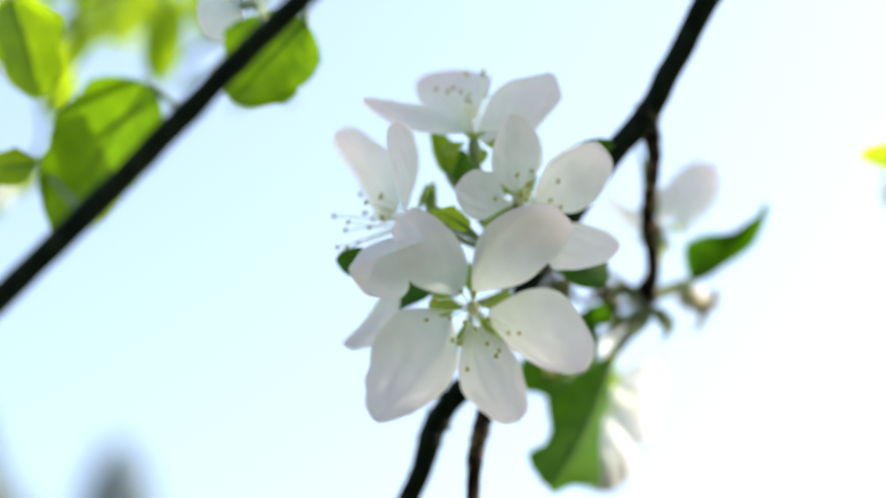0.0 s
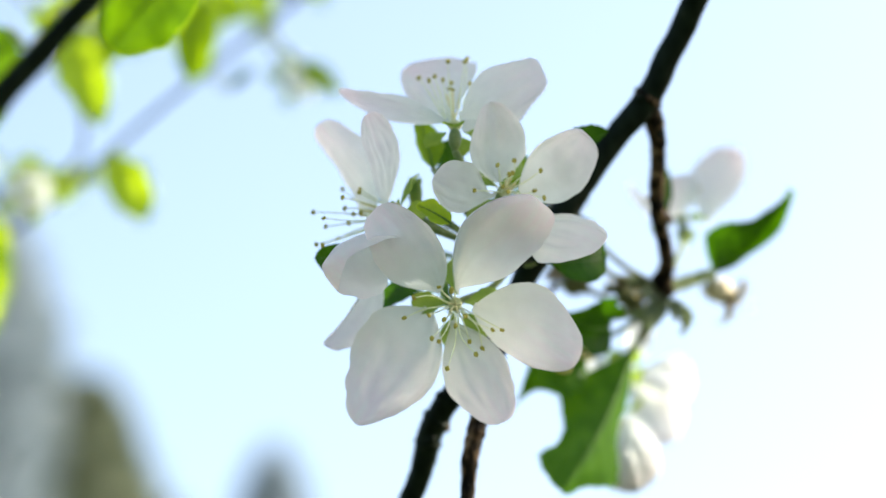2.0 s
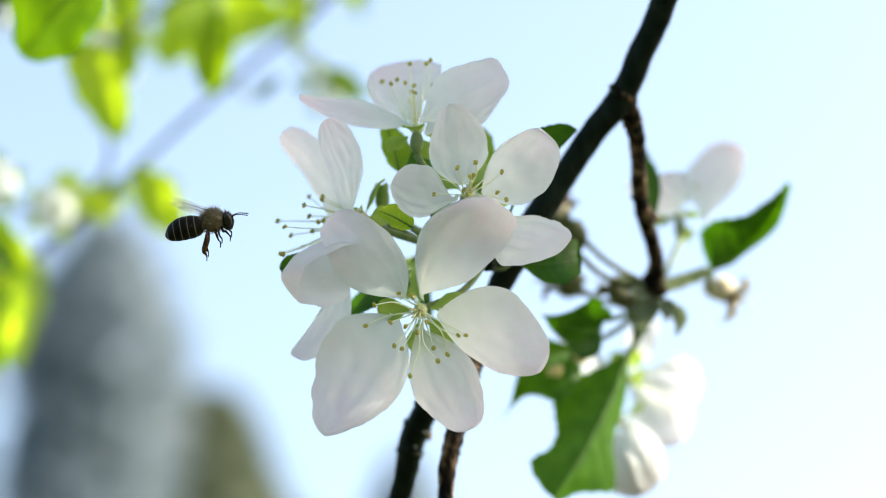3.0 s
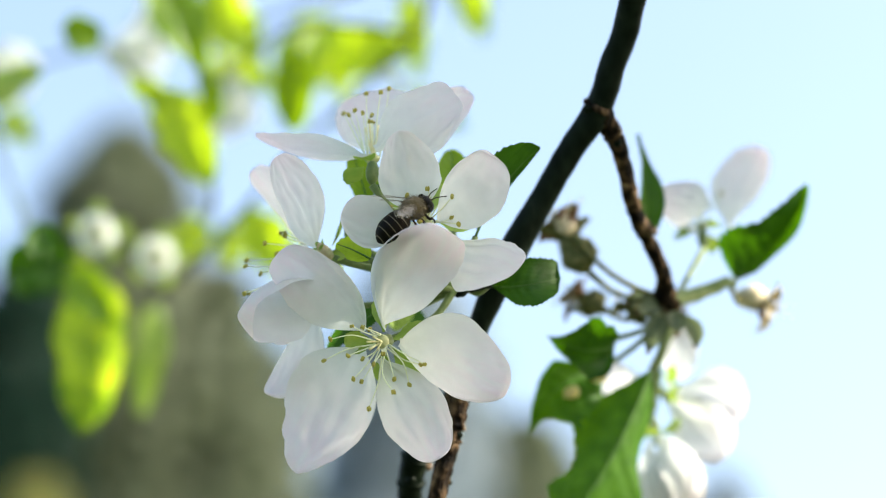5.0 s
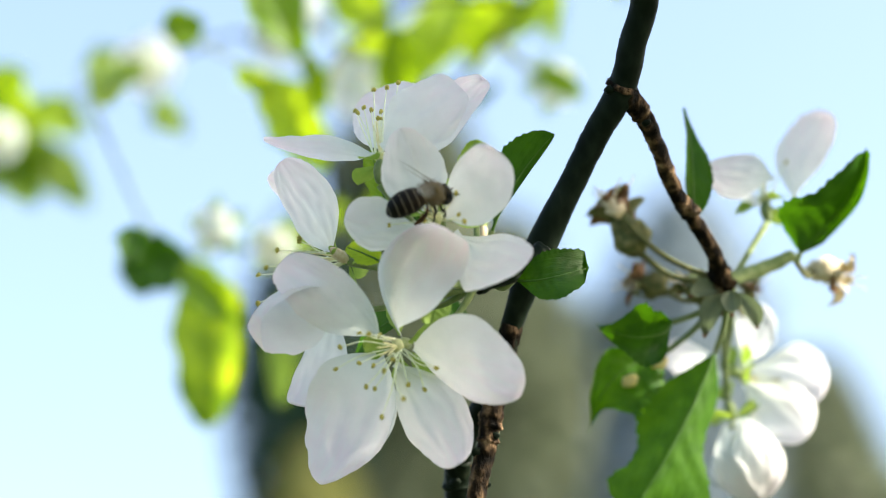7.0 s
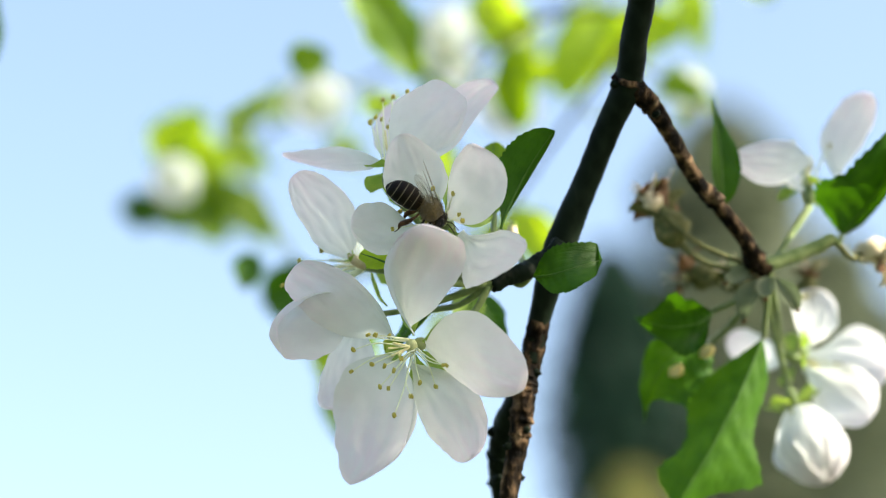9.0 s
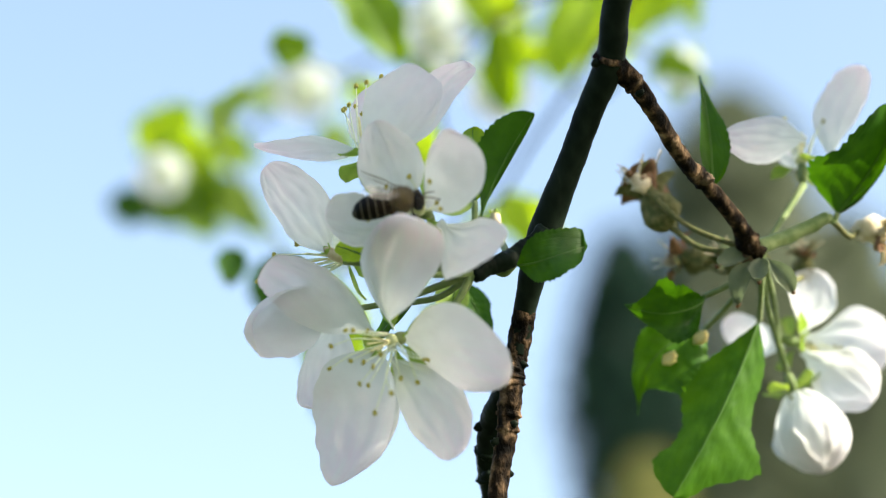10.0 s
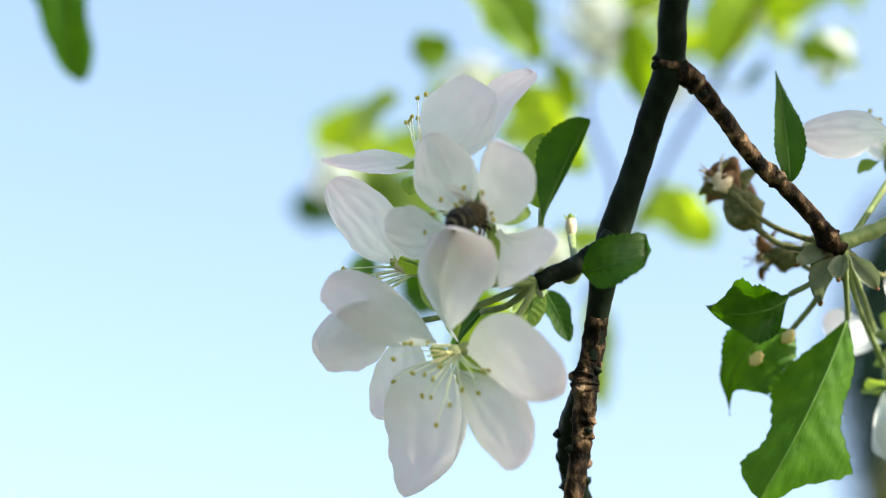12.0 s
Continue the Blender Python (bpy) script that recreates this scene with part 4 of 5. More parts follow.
part("side_twig", tube(bmesh.new(), [(-0.2911, 0.2268, 1.9351, 0.0007), (-0.2734, 0.2350, 1.9441, 0.0007), (-0.2429, 0.2423, 1.9598, 0.0007), (-0.1934, 0.2461, 1.9702, 0.0007), (-0.1405, 0.2354, 1.9619, 0.0007), (0.1000, 0.2800, 2.0400, 0.0007), (0.2000, 0.2950, 2.0800, 0.0007)], 7, 5, 0.15, 400, 6.0, (-0.1231, 0.2000, 1.8735)), BARK, back_branch)
part("side_twig", tube(bmesh.new(), [(-0.1700, 0.1740, 1.8554, 0.0007), (-0.1548, 0.1812, 1.8647, 0.0007), (-0.1355, 0.1885, 1.8647, 0.0007), (-0.1200, 0.1882, 1.8779, 0.0007), (-0.1190, 0.1762, 1.9041, 0.0007), (-0.0921, 0.1768, 1.9246, 0.0007), (-0.0589, 0.1863, 1.9225, 0.0007)], 7, 5, 0.15, 400, 6.0, (-0.1231, 0.2000, 1.8735)), BARK, back_branch)
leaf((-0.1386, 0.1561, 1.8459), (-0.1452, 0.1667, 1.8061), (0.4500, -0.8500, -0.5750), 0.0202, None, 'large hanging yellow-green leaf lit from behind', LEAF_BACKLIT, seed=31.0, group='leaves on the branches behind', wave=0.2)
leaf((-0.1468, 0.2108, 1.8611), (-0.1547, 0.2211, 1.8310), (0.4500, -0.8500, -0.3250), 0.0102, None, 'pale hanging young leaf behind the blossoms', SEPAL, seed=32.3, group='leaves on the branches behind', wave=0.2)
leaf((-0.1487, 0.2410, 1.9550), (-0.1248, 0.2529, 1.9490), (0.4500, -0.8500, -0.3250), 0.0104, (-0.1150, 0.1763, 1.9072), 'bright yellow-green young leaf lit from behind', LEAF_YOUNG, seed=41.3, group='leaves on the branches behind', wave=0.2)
leaf((-0.0802, 0.1506, 1.9030), (-0.0857, 0.1622, 1.8840), (0.4500, -0.8500, -0.0750), 0.0123, (-0.0871, 0.1782, 1.9243), 'green leaf on the branch behind', LEAF_MID, seed=42.6, group='leaves on the branches behind', wave=0.2)
leaf((-0.1155, 0.1278, 1.9229), (-0.1037, 0.1407, 1.8950), (0.4500, -0.8500, 0.1750), 0.0161, (-0.1082, 0.1764, 1.9123), 'green leaf on the branch behind', LEAF_MID, seed=43.9, group='leaves on the branches behind', wave=0.2)
leaf((-0.1616, 0.1464, 1.8462), (-0.1451, 0.1549, 1.8513), (0.4500, -0.8500, -0.3250), 0.0171, (-0.1700, 0.1740, 1.8554), 'dark green leaf on the branch behind', LEAF, seed=46.5, group='leaves on the branches behind', wave=0.2)
leaf((-0.1450, 0.1519, 1.8480), (-0.1347, 0.1583, 1.8326), (0.4500, -0.8500, -0.0750), 0.0114, (-0.1639, 0.1769, 1.8591), 'green leaf on the branch behind', LEAF_MID, seed=47.8, group='leaves on the branches behind', wave=0.2)
leaf((-0.1604, 0.1268, 1.8889), (-0.1452, 0.1293, 1.8959), (0.4500, -0.8500, 0.1750), 0.0114, (-0.1654, 0.1761, 1.8582), 'pale young leaf on the branch behind', SEPAL, seed=49.1, group='leaves on the branches behind', wave=0.2)
leaf((-0.1389, 0.1266, 1.9065), (-0.1303, 0.1345, 1.9067), (0.4500, -0.8500, -0.5750), 0.0114, (-0.1190, 0.1762, 1.9041), 'green leaf on the branch behind', LEAF_MID, seed=50.4, group='leaves on the branches behind', wave=0.2)
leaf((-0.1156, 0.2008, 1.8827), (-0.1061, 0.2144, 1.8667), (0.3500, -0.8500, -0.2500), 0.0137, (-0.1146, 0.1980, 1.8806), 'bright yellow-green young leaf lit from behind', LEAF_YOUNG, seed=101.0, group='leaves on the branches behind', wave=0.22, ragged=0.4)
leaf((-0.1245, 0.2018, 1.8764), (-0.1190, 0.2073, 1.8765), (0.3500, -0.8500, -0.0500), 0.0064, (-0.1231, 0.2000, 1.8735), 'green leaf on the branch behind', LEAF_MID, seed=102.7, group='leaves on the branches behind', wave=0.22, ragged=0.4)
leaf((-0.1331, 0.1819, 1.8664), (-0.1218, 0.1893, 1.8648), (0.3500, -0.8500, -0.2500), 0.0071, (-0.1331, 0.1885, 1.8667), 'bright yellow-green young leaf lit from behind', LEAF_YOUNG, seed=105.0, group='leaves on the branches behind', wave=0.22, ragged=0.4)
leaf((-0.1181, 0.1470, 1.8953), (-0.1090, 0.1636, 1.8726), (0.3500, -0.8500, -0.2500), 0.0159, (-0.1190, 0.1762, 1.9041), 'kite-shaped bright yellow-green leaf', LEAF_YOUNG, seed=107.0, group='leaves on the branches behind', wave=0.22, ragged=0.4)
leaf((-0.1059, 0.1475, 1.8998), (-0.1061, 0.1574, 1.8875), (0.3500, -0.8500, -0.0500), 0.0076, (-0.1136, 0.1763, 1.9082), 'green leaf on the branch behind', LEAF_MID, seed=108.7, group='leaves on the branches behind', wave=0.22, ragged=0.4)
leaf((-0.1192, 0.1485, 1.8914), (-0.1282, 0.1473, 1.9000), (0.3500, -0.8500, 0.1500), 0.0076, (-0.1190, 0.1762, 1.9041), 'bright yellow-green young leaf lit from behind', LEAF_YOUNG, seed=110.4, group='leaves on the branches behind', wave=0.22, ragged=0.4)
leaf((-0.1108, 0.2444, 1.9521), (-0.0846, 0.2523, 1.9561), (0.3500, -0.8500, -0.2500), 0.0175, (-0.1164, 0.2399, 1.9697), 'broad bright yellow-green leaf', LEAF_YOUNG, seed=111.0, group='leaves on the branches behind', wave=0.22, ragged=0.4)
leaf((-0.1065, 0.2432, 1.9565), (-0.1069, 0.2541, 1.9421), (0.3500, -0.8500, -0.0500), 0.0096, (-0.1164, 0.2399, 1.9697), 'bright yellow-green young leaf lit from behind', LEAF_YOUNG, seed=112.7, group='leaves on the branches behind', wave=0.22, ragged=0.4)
leaf((-0.0596, 0.1924, 1.9049), (-0.0493, 0.2018, 1.8985), (0.3500, -0.8500, -0.2500), 0.0073, (-0.0685, 0.1882, 1.9155), 'green leaf on the branch behind', LEAF_MID, seed=114.0, group='leaves on the branches behind', wave=0.22, ragged=0.4)
leaf((-0.0814, 0.1977, 1.9000), (-0.0745, 0.2002, 1.9075), (0.3500, -0.8500, -0.2500), 0.0035, (-0.0856, 0.1916, 1.9030), 'dark green leaf on the branch behind', LEAF, seed=116.0, group='leaves on the branches behind', wave=0.22, ragged=0.4)
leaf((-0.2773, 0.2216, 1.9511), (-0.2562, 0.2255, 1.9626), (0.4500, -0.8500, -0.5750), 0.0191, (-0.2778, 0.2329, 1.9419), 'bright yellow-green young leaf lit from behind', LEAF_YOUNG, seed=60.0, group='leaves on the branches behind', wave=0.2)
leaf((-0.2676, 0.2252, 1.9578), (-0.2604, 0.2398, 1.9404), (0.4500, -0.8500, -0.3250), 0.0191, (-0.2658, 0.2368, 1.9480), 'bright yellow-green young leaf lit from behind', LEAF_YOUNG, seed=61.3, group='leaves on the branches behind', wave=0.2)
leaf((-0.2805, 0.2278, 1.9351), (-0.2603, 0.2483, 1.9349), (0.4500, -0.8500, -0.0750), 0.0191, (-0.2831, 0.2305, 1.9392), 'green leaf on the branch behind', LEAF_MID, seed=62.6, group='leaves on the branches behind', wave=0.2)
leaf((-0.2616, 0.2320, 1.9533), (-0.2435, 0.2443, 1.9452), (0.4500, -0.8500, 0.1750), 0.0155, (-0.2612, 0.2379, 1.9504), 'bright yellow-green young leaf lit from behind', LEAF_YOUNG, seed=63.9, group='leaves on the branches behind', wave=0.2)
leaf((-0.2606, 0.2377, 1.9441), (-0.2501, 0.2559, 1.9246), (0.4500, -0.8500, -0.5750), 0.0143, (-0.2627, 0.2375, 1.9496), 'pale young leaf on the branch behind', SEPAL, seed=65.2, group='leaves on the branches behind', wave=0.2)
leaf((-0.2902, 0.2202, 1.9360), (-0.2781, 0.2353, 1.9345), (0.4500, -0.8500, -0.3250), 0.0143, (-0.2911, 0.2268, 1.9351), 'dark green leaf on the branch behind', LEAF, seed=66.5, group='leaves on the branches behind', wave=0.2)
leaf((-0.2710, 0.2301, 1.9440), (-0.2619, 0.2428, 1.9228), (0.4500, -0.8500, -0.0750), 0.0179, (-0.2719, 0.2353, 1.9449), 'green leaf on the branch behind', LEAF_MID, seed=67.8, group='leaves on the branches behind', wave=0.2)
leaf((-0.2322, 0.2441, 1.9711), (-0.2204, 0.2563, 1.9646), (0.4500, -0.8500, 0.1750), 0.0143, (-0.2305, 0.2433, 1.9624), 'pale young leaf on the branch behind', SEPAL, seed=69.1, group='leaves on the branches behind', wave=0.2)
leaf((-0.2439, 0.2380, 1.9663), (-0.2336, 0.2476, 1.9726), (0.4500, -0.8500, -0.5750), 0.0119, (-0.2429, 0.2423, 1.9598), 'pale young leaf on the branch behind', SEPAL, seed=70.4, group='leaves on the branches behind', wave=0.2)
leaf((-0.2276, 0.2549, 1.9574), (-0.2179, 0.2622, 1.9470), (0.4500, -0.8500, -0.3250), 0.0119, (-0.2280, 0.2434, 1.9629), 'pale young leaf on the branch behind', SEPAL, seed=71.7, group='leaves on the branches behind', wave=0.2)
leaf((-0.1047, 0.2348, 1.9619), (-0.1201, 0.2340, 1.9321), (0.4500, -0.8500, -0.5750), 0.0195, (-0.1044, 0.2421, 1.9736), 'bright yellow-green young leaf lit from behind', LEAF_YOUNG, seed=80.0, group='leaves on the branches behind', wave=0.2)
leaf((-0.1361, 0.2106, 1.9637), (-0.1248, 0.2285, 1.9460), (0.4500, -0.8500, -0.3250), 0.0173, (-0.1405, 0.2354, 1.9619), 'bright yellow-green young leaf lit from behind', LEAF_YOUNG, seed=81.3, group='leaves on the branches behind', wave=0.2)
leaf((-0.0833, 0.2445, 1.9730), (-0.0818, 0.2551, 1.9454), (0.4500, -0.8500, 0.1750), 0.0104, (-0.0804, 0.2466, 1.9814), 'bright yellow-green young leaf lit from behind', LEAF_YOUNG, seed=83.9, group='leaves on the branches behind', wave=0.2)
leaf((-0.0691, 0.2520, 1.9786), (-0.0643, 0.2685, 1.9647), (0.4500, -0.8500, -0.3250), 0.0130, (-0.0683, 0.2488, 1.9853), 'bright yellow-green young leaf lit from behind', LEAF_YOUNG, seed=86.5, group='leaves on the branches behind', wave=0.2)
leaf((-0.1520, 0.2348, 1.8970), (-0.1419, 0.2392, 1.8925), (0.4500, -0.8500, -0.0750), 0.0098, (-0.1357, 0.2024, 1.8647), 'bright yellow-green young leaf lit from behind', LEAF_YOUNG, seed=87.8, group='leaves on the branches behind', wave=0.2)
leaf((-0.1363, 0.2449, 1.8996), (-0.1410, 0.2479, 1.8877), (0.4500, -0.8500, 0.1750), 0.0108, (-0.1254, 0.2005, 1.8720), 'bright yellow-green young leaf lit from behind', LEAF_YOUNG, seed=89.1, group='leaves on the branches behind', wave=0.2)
leaf((-0.1248, 0.0989, 1.8344), (-0.1257, 0.0983, 1.8243), (0.4500, -0.8500, -0.5750), 0.0079, None, 'dark green leaf on the branch behind', LEAF, seed=95.0, group='leaves on the branches behind', wave=0.2)
blossom((-0.1451, 0.1675, 1.8644), (0.3253, -0.8554, -0.4030), [((-0.1449, 0.1672, 1.8577), 0.0063, 0.2, 0.1, 0.0, None), ((-0.1390, 0.1676, 1.8616), 0.0063, 0.2, 0.1, 0.0, None), ((-0.1402, 0.1643, 1.8677), 0.0063, 0.2, 0.1, 0.0, None), ((-0.1468, 0.1618, 1.8676), 0.0063, 0.2, 0.1, 0.0, None), ((-0.1497, 0.1636, 1.8615), 0.0063, 0.2, 0.1, 0.0, None)], (-0.1510, 0.1827, 1.8647), 'small white apple blossom on the branch behind', 11, stamens=5, group='blossoms behind')
blossom((-0.1306, 0.1756, 1.8588), (0.3253, -0.8554, -0.4030), [((-0.1254, 0.1761, 1.8546), 0.0063, 0.2, 0.1, 0.0, None), ((-0.1248, 0.1733, 1.8611), 0.0063, 0.2, 0.1, 0.0, None), ((-0.1310, 0.1702, 1.8627), 0.0063, 0.2, 0.1, 0.0, None), ((-0.1353, 0.1711, 1.8572), 0.0063, 0.2, 0.1, 0.0, None), ((-0.1319, 0.1747, 1.8522), 0.0063, 0.2, 0.1, 0.0, None)], (-0.1355, 0.1885, 1.8647), 'small white apple blossom on the branch behind', 12, stamens=5, group='blossoms behind')
blossom((-0.1795, 0.2561, 1.9711), (0.3253, -0.8554, -0.4030), [((-0.1694, 0.2552, 1.9737), 0.0105, 0.2, 0.1, 0.0, None), ((-0.1782, 0.2494, 1.9789), 0.0105, 0.2, 0.1, 0.0, None), ((-0.1874, 0.2494, 1.9716), 0.0105, 0.2, 0.1, 0.0, None), ((-0.1843, 0.2551, 1.9618), 0.0105, 0.2, 0.1, 0.0, None), ((-0.1732, 0.2587, 1.9632), 0.0105, 0.2, 0.1, 0.0, None)], (-0.1828, 0.2440, 1.9686), 'small white apple blossom on the branch behind', 13, stamens=5, group='blossoms behind')
blossom((-0.2113, 0.2275, 1.9552), (0.5447, -0.7386, -0.3972), [((-0.2063, 0.2228, 1.9631), 0.0105, 0.2, 0.1, 0.0, None), ((-0.2159, 0.2185, 1.9580), 0.0105, 0.2, 0.1, 0.0, None), ((-0.2169, 0.2235, 1.9474), 0.0105, 0.2, 0.1, 0.0, None), ((-0.2078, 0.2309, 1.9460), 0.0105, 0.2, 0.1, 0.0, None), ((-0.2013, 0.2305, 1.9558), 0.0105, 0.2, 0.1, 0.0, None)], (-0.2156, 0.2444, 1.9655), 'small white apple blossom on the branch behind', 14, stamens=5, group='blossoms behind')
blossom((-0.1563, 0.2239, 1.9617), (0.5447, -0.7386, -0.3972), [((-0.1588, 0.2157, 1.9658), 0.0095, 0.2, 0.1, 0.0, None), ((-0.1619, 0.2187, 1.9562), 0.0095, 0.2, 0.1, 0.0, None), ((-0.1549, 0.2258, 1.9525), 0.0095, 0.2, 0.1, 0.0, None), ((-0.1476, 0.2272, 1.9600), 0.0095, 0.2, 0.1, 0.0, None), ((-0.1500, 0.2210, 1.9682), 0.0095, 0.2, 0.1, 0.0, None)], (-0.1537, 0.2381, 1.9640), 'small white apple blossom on the branch behind', 15, stamens=5, group='blossoms behind')
blossom((-0.1355, 0.2282, 1.9318), (0.5447, -0.7386, -0.3972), [((-0.1423, 0.2213, 1.9278), 0.0105, 0.2, 0.1, 0.0, None), ((-0.1363, 0.2292, 1.9214), 0.0105, 0.2, 0.1, 0.0, None), ((-0.1270, 0.2327, 1.9276), 0.0105, 0.2, 0.1, 0.0, None), ((-0.1272, 0.2270, 1.9379), 0.0105, 0.2, 0.1, 0.0, None), ((-0.1366, 0.2200, 1.9381), 0.0105, 0.2, 0.1, 0.0, None)], (-0.1405, 0.2354, 1.9619), 'small white apple blossom on the branch behind', 16, stamens=5, group='blossoms behind')
blossom((-0.2481, 0.2020, 1.9269), (0.5447, -0.7386, -0.3972), [((-0.2436, 0.2048, 1.9203), 0.0084, 0.2, 0.1, 0.0, None), ((-0.2398, 0.2031, 1.9287), 0.0084, 0.2, 0.1, 0.0, None), ((-0.2452, 0.1967, 1.9330), 0.0084, 0.2, 0.1, 0.0, None), ((-0.2524, 0.1946, 1.9273), 0.0084, 0.2, 0.1, 0.0, None), ((-0.2513, 0.1996, 1.9194), 0.0084, 0.2, 0.1, 0.0, None)], (-0.2673, 0.2364, 1.9473), 'small white apple blossom on the branch behind', 18, stamens=5, group='blossoms behind')
blossom((-0.0629, 0.2124, 1.9098), (0.5447, -0.7386, -0.3972), [((-0.0563, 0.2134, 1.9095), 0.0063, 0.2, 0.1, 0.0, None), ((-0.0591, 0.2088, 1.9141), 0.0063, 0.2, 0.1, 0.0, None), ((-0.0649, 0.2061, 1.9111), 0.0063, 0.2, 0.1, 0.0, None), ((-0.0657, 0.2090, 1.9047), 0.0063, 0.2, 0.1, 0.0, None), ((-0.0603, 0.2135, 1.9037), 0.0063, 0.2, 0.1, 0.0, None)], (-0.0706, 0.1887, 1.9139), 'small white apple blossom on the branch behind', 19, stamens=5, group='blossoms behind')

# ---- unseen leaves added overhead, along the branch's upper part, to shade the blossoms ----
def overhead_leaves():
    """Many small added leaves, out of view by the upper part of the branch, that block the sun from the cluster, and a
    few over the twig's end.
    """
    rng = random.Random(9)
    e1 = (Vector((0, 1, 0)) - SUN_FROM * SUN_FROM.y).normalized()
    e2 = SUN_FROM.cross(e1)
    verts, faces = [], []
    for k in range(980):
        if k < 800:
            across, along = rng.uniform(-0.080, 0.014), rng.uniform(-0.075, 0.085)
        else:
            across, along = rng.uniform(0.040, 0.090), rng.uniform(0.000, 0.050)
        c = Vector((0.0, 0.0, 1.765)) + SUN_FROM * rng.uniform(0.26, 0.52) + e1 * across + e2 * along
        u = Vector((rng.uniform(-1, 1), rng.uniform(-1, 1), rng.uniform(-1, 1))).normalized()
        w = (SUN_FROM + u * 0.4).cross(u).normalized()
        ln, wd = rng.uniform(0.008, 0.012), rng.uniform(0.005, 0.007)
        i = len(verts)
        drop = u.cross(w) * wd * 0.35
        verts += [c - u * ln, c - u * ln * 0.2 + w * wd + drop, c + u * ln, c - u * ln * 0.2 - w * wd + drop]
        faces += [(i, i + 1, i + 2), (i, i + 2, i + 3)]
    me = bpy.data.meshes.new("overhead_leaves")
    me.from_pydata(verts, [], faces)
    me.materials.append(LEAF_DARK)
    return tagged(new("overhead_leaves", me), "unseen small dark green leaves added overhead for shade", "leaves", kind="stuff")


overhead_leaves()

# ---- shrubs and young trees farther off ----
def shrub(x, y, top, radius, material, label, seed):
    """A tapering shrub: a stem and many small leaves, from the ground to a narrow top."""
    rng = random.Random(seed)
    t = thing("shrub", label, "shrub", (x, y, 0))
    part("trunk", tube(bmesh.new(), [(0, 0, -0.02, 0.02), (0.01, 0, top * 0.5, 0.014), (0, 0, top * 0.97, 0.003)], 8, 5), BARK, t)
    verts, faces = [], []
    for k in range(12000):
        q = 0.95 * top * rng.uniform(0, 1) ** 2.4
        wide = radius * min(1, 0.25 + (q / (2.2 * radius)) ** 0.7) + 0.2 * max(0.0, q - 6.4 * radius)
        r = wide * rng.uniform(0.02, 1) ** 0.85 * (1 + 0.35 * noise.noise(Vector((seed, 0, q * 9))))
        a = rng.uniform(0, 2 * math.pi)
        c = Vector((math.cos(a) * r, math.sin(a) * r, top - q))
        u = Vector((rng.uniform(-1, 1), rng.uniform(-1, 1), rng.uniform(-1, 1))).normalized()
        w = u.orthogonal().normalized()
        ln, wd = wide * rng.uniform(0.12, 0.24), wide * rng.uniform(0.07, 0.12)
        i = len(verts)
        verts += [c - u * ln, c + w * wd + u.cross(w) * wd * 0.3, c + u * ln, c - w * wd + u.cross(w) * wd * 0.3]
        faces.append((i, i + 1, i + 2, i + 3))
    me = bpy.data.meshes.new("crown")
    me.from_pydata(verts, [], faces)
    me.materials.append(material)
    crown = new("crown", me)
    crown.parent = t
    return t


shrub(-0.809, 1.348, 2.449, 0.052, LEAF_DARK, 'dark green slender garden shrub', 1)
shrub(-0.888, 1.679, 2.734, 0.085, LEAF_OLIVE, 'olive-grey slender garden shrub', 2)
shrub(-0.829, 1.786, 2.616, 0.1, LEAF_OLIVE, 'broad olive-grey garden shrub', 8)
shrub(-0.487, 1.392, 2.418, 0.072, LEAF_HAZED, 'slender garden shrub hazed to blue-grey', 3)
shrub(-0.427, 1.508, 2.310, 0.090, LEAF_OLIVE, 'low olive-green garden shrub', 4)
shrub(-0.281, 1.605, 2.284, 0.03, LEAF_HAZED, 'low garden shrub hazed to blue-grey', 5)
shrub(-0.735, 1.256, 2.211, 0.045, LEAF_YELLOW, 'low yellow-green garden shrub', 6)

# ---- the honeybee ----
def hairs(bm, centre, radii, count, length, lean, rng, thick=0.00004):
    """Short hairs standing on a rounded body."""
    for k in range(count):
        w = Vector((rng.gauss(0, 1), rng.gauss(0, 1), rng.gauss(0, 1))).normalized()
        c = Vector(centre) + Vector((w.x * radii[0], w.y * radii[1], w.z * radii[2])) * 0.96
        d = w.orthogonal().normalized() * thick
        tip = c + (w + Vector(lean) + Vector((rng.uniform(-0.3, 0.3), rng.uniform(-0.3, 0.3), rng.uniform(-0.3, 0.3)))) * length * rng.uniform(0.6, 1.2)
        bm.faces.new((bm.verts.new(c - d), bm.verts.new(c + d), bm.verts.new(tip)))
    return bm


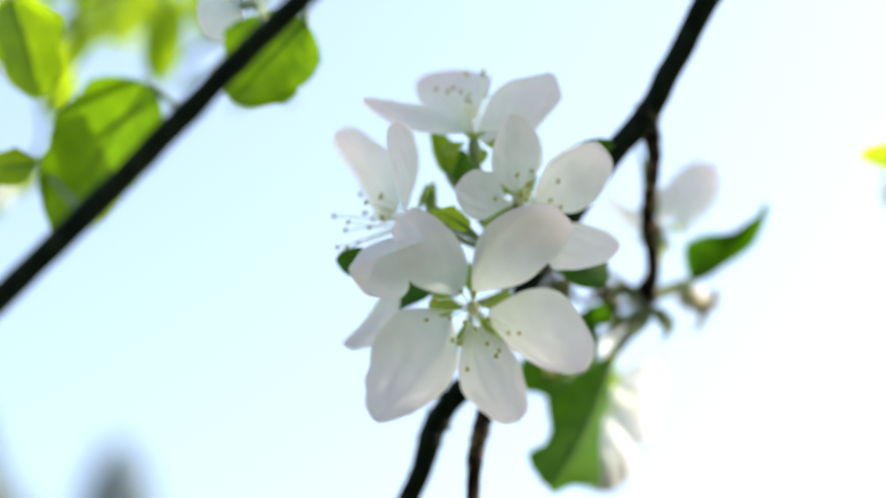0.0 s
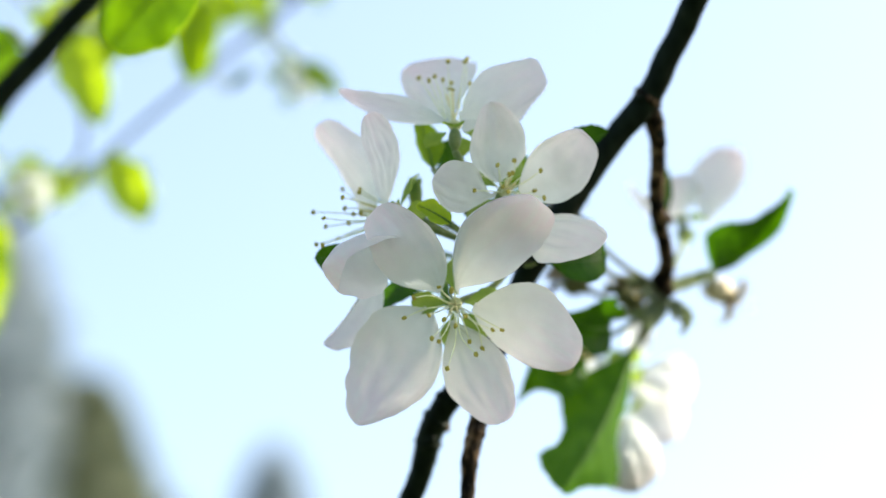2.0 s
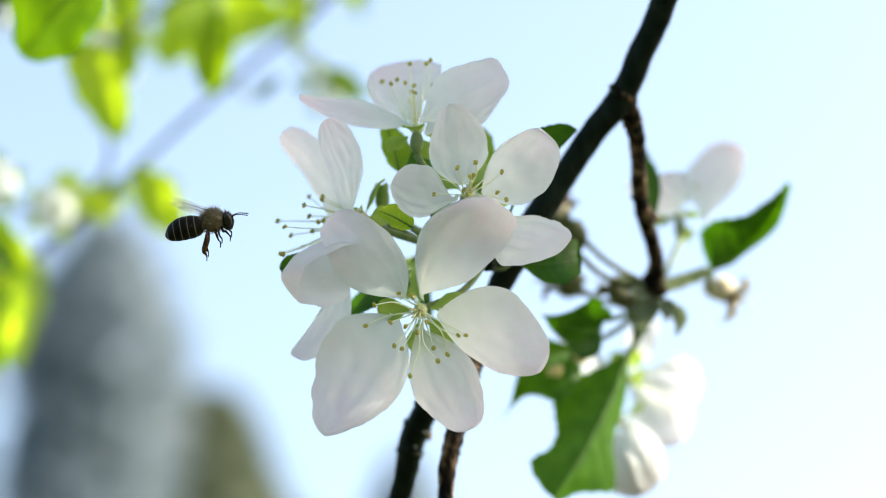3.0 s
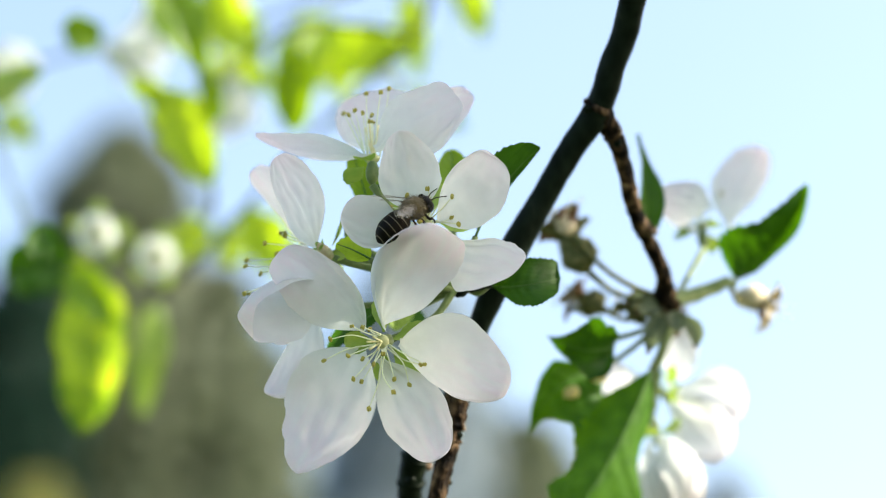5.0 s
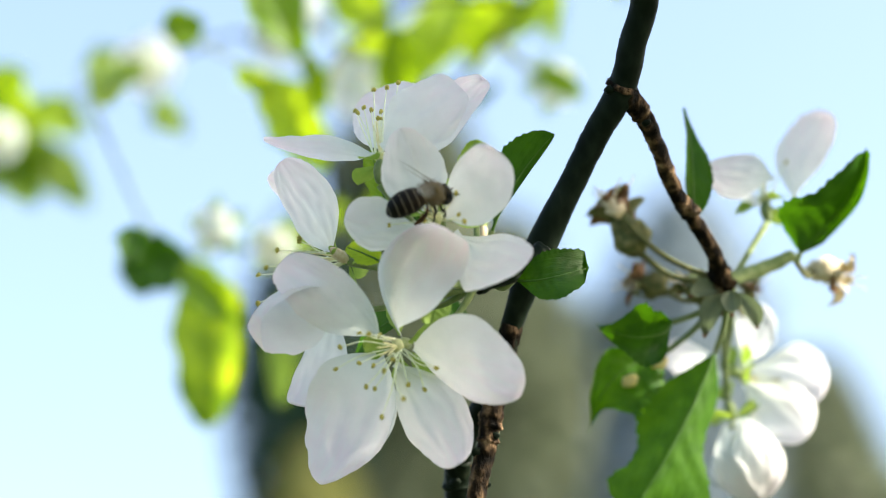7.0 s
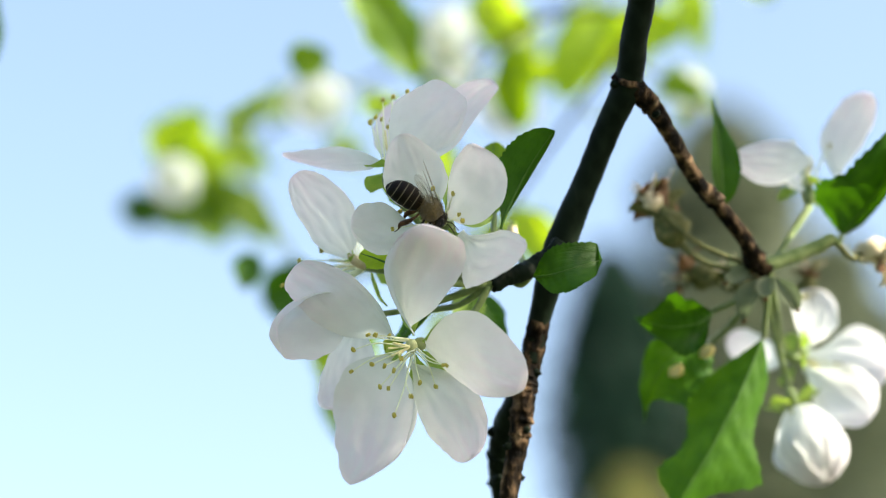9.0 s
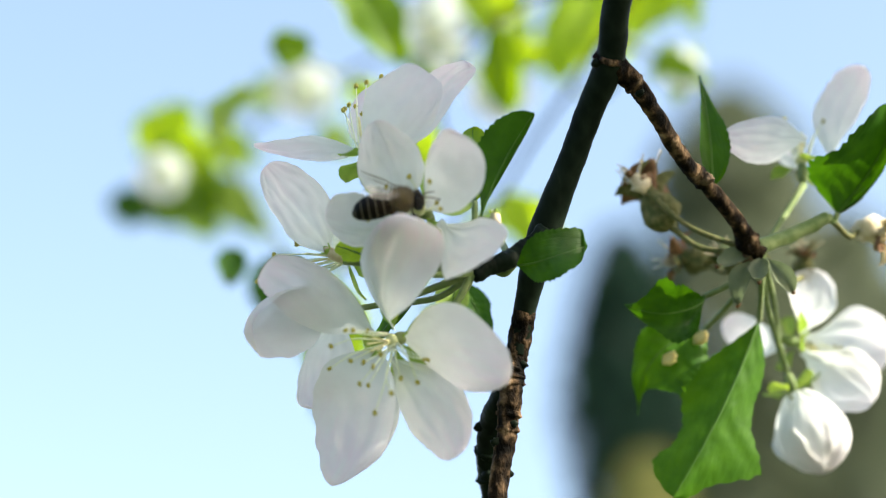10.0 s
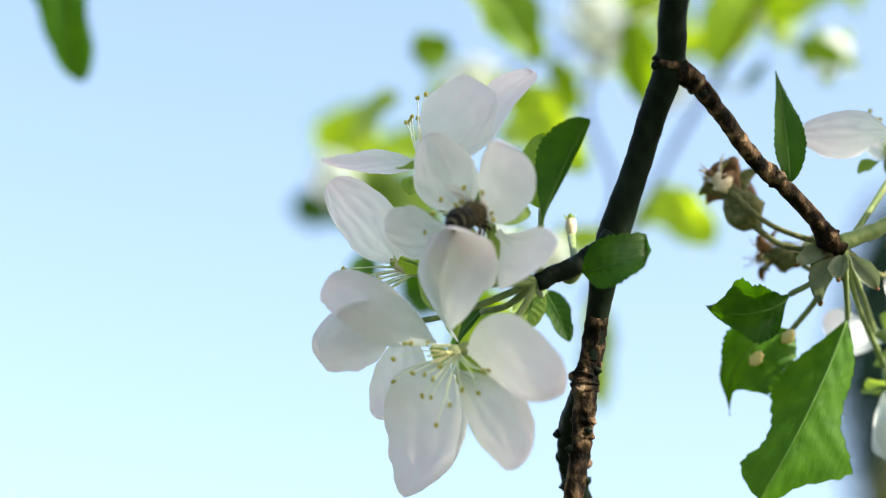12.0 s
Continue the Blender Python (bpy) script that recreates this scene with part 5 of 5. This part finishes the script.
def honeybee():
    """Head towards +x, back towards +z; 13 mm long."""
    rng = random.Random(5)
    t = thing("honeybee", "brown banded honeybee with furry tan thorax and clear wings", "bee")
    bm = bmesh.new()
    rings = []
    for i in range(33):
        s = -1 + 2 * i / 32
        r = max(0.02, 1 - abs(s) ** (2.2 if s < 0 else 3.0)) ** 0.55
        x = -0.0032 + 0.0039 * s
        step = 1 + 0.035 * (((x + 0.0071) / 0.00135) % 1.0 - 0.5)
        ring = []
        for k in range(24):
            a = 2 * math.pi * k / 24
            ring.append(bm.verts.new((x, 0.0024 * r * step * math.cos(a), -0.0002 - 0.0007 * max(0, -s) ** 2 + 0.0022 * r * step * math.sin(a))))
        rings.append(ring)
    for a, b in zip(rings, rings[1:]):
        for k in range(24):
            bm.faces.new((a[k], a[(k + 1) % 24], b[(k + 1) % 24], b[k]))
    bm.faces.new(rings[0][::-1])
    bm.faces.new(rings[-1])
    abdomen = part("abdomen", bm, BEE_BANDS, t)
    part("down", hairs(bmesh.new(), (-0.0018, 0, -0.0002), (0.0028, 0.0023, 0.0021), 90, 0.00045, (-0.9, 0, 0), rng, 0.00002), BEE_FUR, abdomen)
    thorax = part("thorax", blob(bmesh.new(), (0.0022, 0, 0.0003), (0.0023, 0.0021, 0.0021), None, 0.15, 2500, 18, 12), BEE_FUR, t)
    part("fur", hairs(bmesh.new(), (0.0022, 0, 0.0003), (0.0023, 0.0021, 0.0021), 1500, 0.0008, (-0.4, 0, 0.1), rng), BEE_FUR, thorax)
    head = part("head", blob(bmesh.new(), (0.0048, 0, -0.0004), (0.0012, 0.0018, 0.0018), None, 0.05, 900, 14, 10), BEE_DARK, t)
    part("face_fur", hairs(bmesh.new(), (0.0047, 0, -0.0002), (0.0011, 0.0015, 0.0017), 200, 0.0005, (0.2, 0, 0.2), rng), BEE_FUR, head)
    for s in (-1, 1):
        part("eye", blob(bmesh.new(), (0.0049, s * 0.0014, -0.0001), (0.0008, 0.0005, 0.0013), None, 0, 1, 14, 10), BEE_EYE, head)
        part("antenna", tube(bmesh.new(), [(0.0057, s * 0.0004, 0.0002, 0.00012), (0.0068, s * 0.0008, 0.0006, 0.00010), (0.0088, s * 0.0014, 0.0001, 0.00010)], 6, 4), BEE_DARK, head)
        for k, (x, foot, low) in enumerate(((0.0036, 0.0046, 0.0030), (0.0024, 0.0026, 0.0038), (0.0010, -0.0004, 0.0058))):
            w = 0.00020
            pts = [(x, s * 0.0010, -0.0012, w), (x + (foot - x) * 0.2, s * 0.0024, -0.0018, w * 1.3), (x + (foot - x) * 0.6, s * 0.0025, -low * 0.60, w * (2.6 if k == 2 else 1.2)), (foot, s * 0.0024, -low * 0.82, w * (2.3 if k == 2 else 0.8)), (foot + 0.0003, s * 0.0024, -low, w * 0.7), (foot + 0.0001, s * 0.0026, -low - 0.0009, w * 0.4)]
            part("leg", tube(bmesh.new(), pts, 8, 4, 0.1, 2500), BEE_LEG if k == 2 else BEE_DARK, t)
    for s in (-1, 1):
        for name, ln, wd, x in (("fore_wing", 0.0086, 0.0029, 0.0026), ("hind_wing", 0.0058, 0.0021, 0.0014)):
            wing = part(name, petal_bm(ln, wd, 0.04, 0.02, 0, 3 + s, notch=0, nu=10, nv=6), BEE_WING, t, m=basis((-0.85, s * 0.30, 0.42), (0.1, s * 0.5, 1), (x, s * 0.0011, 0.0017)))
            part("vein", tube(bmesh.new(), [(0.0003, -wd * 0.08, 0.00002, 0.00005), (ln * 0.5, -wd * 0.38, 0.00006, 0.00004), (ln * 0.9, -wd * 0.22, 0.00004, 0.00002)], 5, 4), BEE_DARK, wing)
    return t, abdomen


bee, bee_abdomen = honeybee()


def motions():
    walk(bee, [
        (0, pose(-0.0573, -0.1297, 1.9231, 34.9, -3.8, -1.7)),
        (1.5, pose(-0.0464, -0.0829, 1.8525, 34.7, -2.2, 1.9)),
        (2.2, pose(-0.0488, -0.0614, 1.8352, 34.9, -4.6, 3.7)),
        (2.5, pose(-0.0501, -0.0406, 1.8035, 35.0, -5.6, 4.4)),
        (2.6, pose(-0.0504, -0.0339, 1.7892, 35.1, -7.0, 4.3)),
        (2.7, pose(-0.0506, -0.0305, 1.7826, 35.2, -8.1, 4.2)),
        (2.8, pose(-0.0492, -0.0261, 1.7738, 35.2, -7.7, 4.8)),
        (3, pose(-0.0379, -0.0184, 1.7622, 32.7, -10.2, 4.5)),
        (3.2, pose(-0.0217, -0.0219, 1.7555, 39.6, -16.9, 2.4)),
        (3.3, pose(-0.0172, -0.0216, 1.7575, 39.6, -16.9, 2.9)),
        (3.4, pose(-0.0162, -0.0230, 1.7620, 40.6, -4.7, 9.0)),
        (3.5, pose(-0.0146, -0.0231, 1.7639, 40.5, -2.4, 10.5)),
        (3.6, pose(-0.0092, -0.0218, 1.7645, 40.5, -2.4, 11.0)),
        (3.7, pose(-0.0062, -0.0207, 1.7648, 40.8, -7.0, 9.4)),
        (4.3, pose(-0.0013, -0.0201, 1.7714, 46.7, -18.2, 17.2)),
        (4.9, pose(0.0072, -0.0119, 1.7699, 62.2, -33.1, 23.5)),
        (5.3, pose(0.0125, -0.0102, 1.7699, 62.1, -37.4, 59.5)),
        (5.5, pose(0.0139, -0.0108, 1.7721, 66.8, -22.1, 49.3)),
        (6, pose(0.0122, -0.0115, 1.7727, 66.2, -25.2, 50.7)),
        (6.5, pose(0.0117, -0.0119, 1.7729, 63.6, -20.0, 51.7)),
        (6.7, pose(0.0119, -0.0120, 1.7731, 68.6, -20.5, 53.1)),
        (7.5, pose(0.0115, -0.0119, 1.7721, 54.7, 5.2, 49.6)),
        (8.3, pose(0.0108, -0.0107, 1.7727, 61.7, 38.7, 53.6)),
        (8.5, pose(0.0117, -0.0105, 1.7733, 59.8, 34.1, 59.3)),
        (9, pose(0.0110, -0.0106, 1.7724, 58.6, 32.1, 61.1)),
        (9.5, pose(0.0103, -0.0109, 1.7720, 53.0, 26.0, 54.6)),
        (9.7, pose(0.0085, -0.0121, 1.7718, 46.7, -0.8, 36.3)),
        (10, pose(0.0097, -0.0107, 1.7707, 55.6, -6.6, 34.0)),
        (10.2, pose(0.0101, -0.0099, 1.7697, 64.8, -13.6, 34.3)),
        (10.5, pose(0.0117, -0.0090, 1.7703, 53.4, -29.0, 77.3)),
        (10.7, pose(0.0118, -0.0086, 1.7695, 47.7, -26.8, 86.4)),
        (11, pose(0.0117, -0.0089, 1.7698, 28.2, -26.7, 103.2)),
        (11.5, pose(0.0125, -0.0086, 1.7704, 27.2, -27.4, 106.3)),
        (12, pose(0.0131, -0.0080, 1.7703, 32.0, -27.6, 102.5)),
    ])
    walk(bee_abdomen, [(t, pose(0, 0, 0, 0, bend, 0)) for t, bend in ((0, 0), (3.7, 0), (4.9, -12), (5.5, -20), (6, -22), (6.5, -38), (6.7, -36), (7.5, -15), (8.3, -6), (9.5, -6), (10.5, 0), (12, 0))])
    walk(front_twig, [
        (0, pose(-0.0571, -0.1139, 1.7240)),
        (0.5, pose(-0.0591, -0.1148, 1.7259)),
        (1, pose(-0.0610, -0.1157, 1.7277)),
        (1.5, pose(-0.0609, -0.1157, 1.7277)),
        (2, pose(-0.0642, -0.1176, 1.7310)),
        (2.5, pose(-0.0638, -0.1177, 1.7307)),
        (3, pose(-0.0643, -0.1184, 1.7314)),
        (3.5, pose(-0.0679, -0.1213, 1.7354)),
        (12, pose(-0.0679, -0.1213, 1.7354)),
    ])


motions()
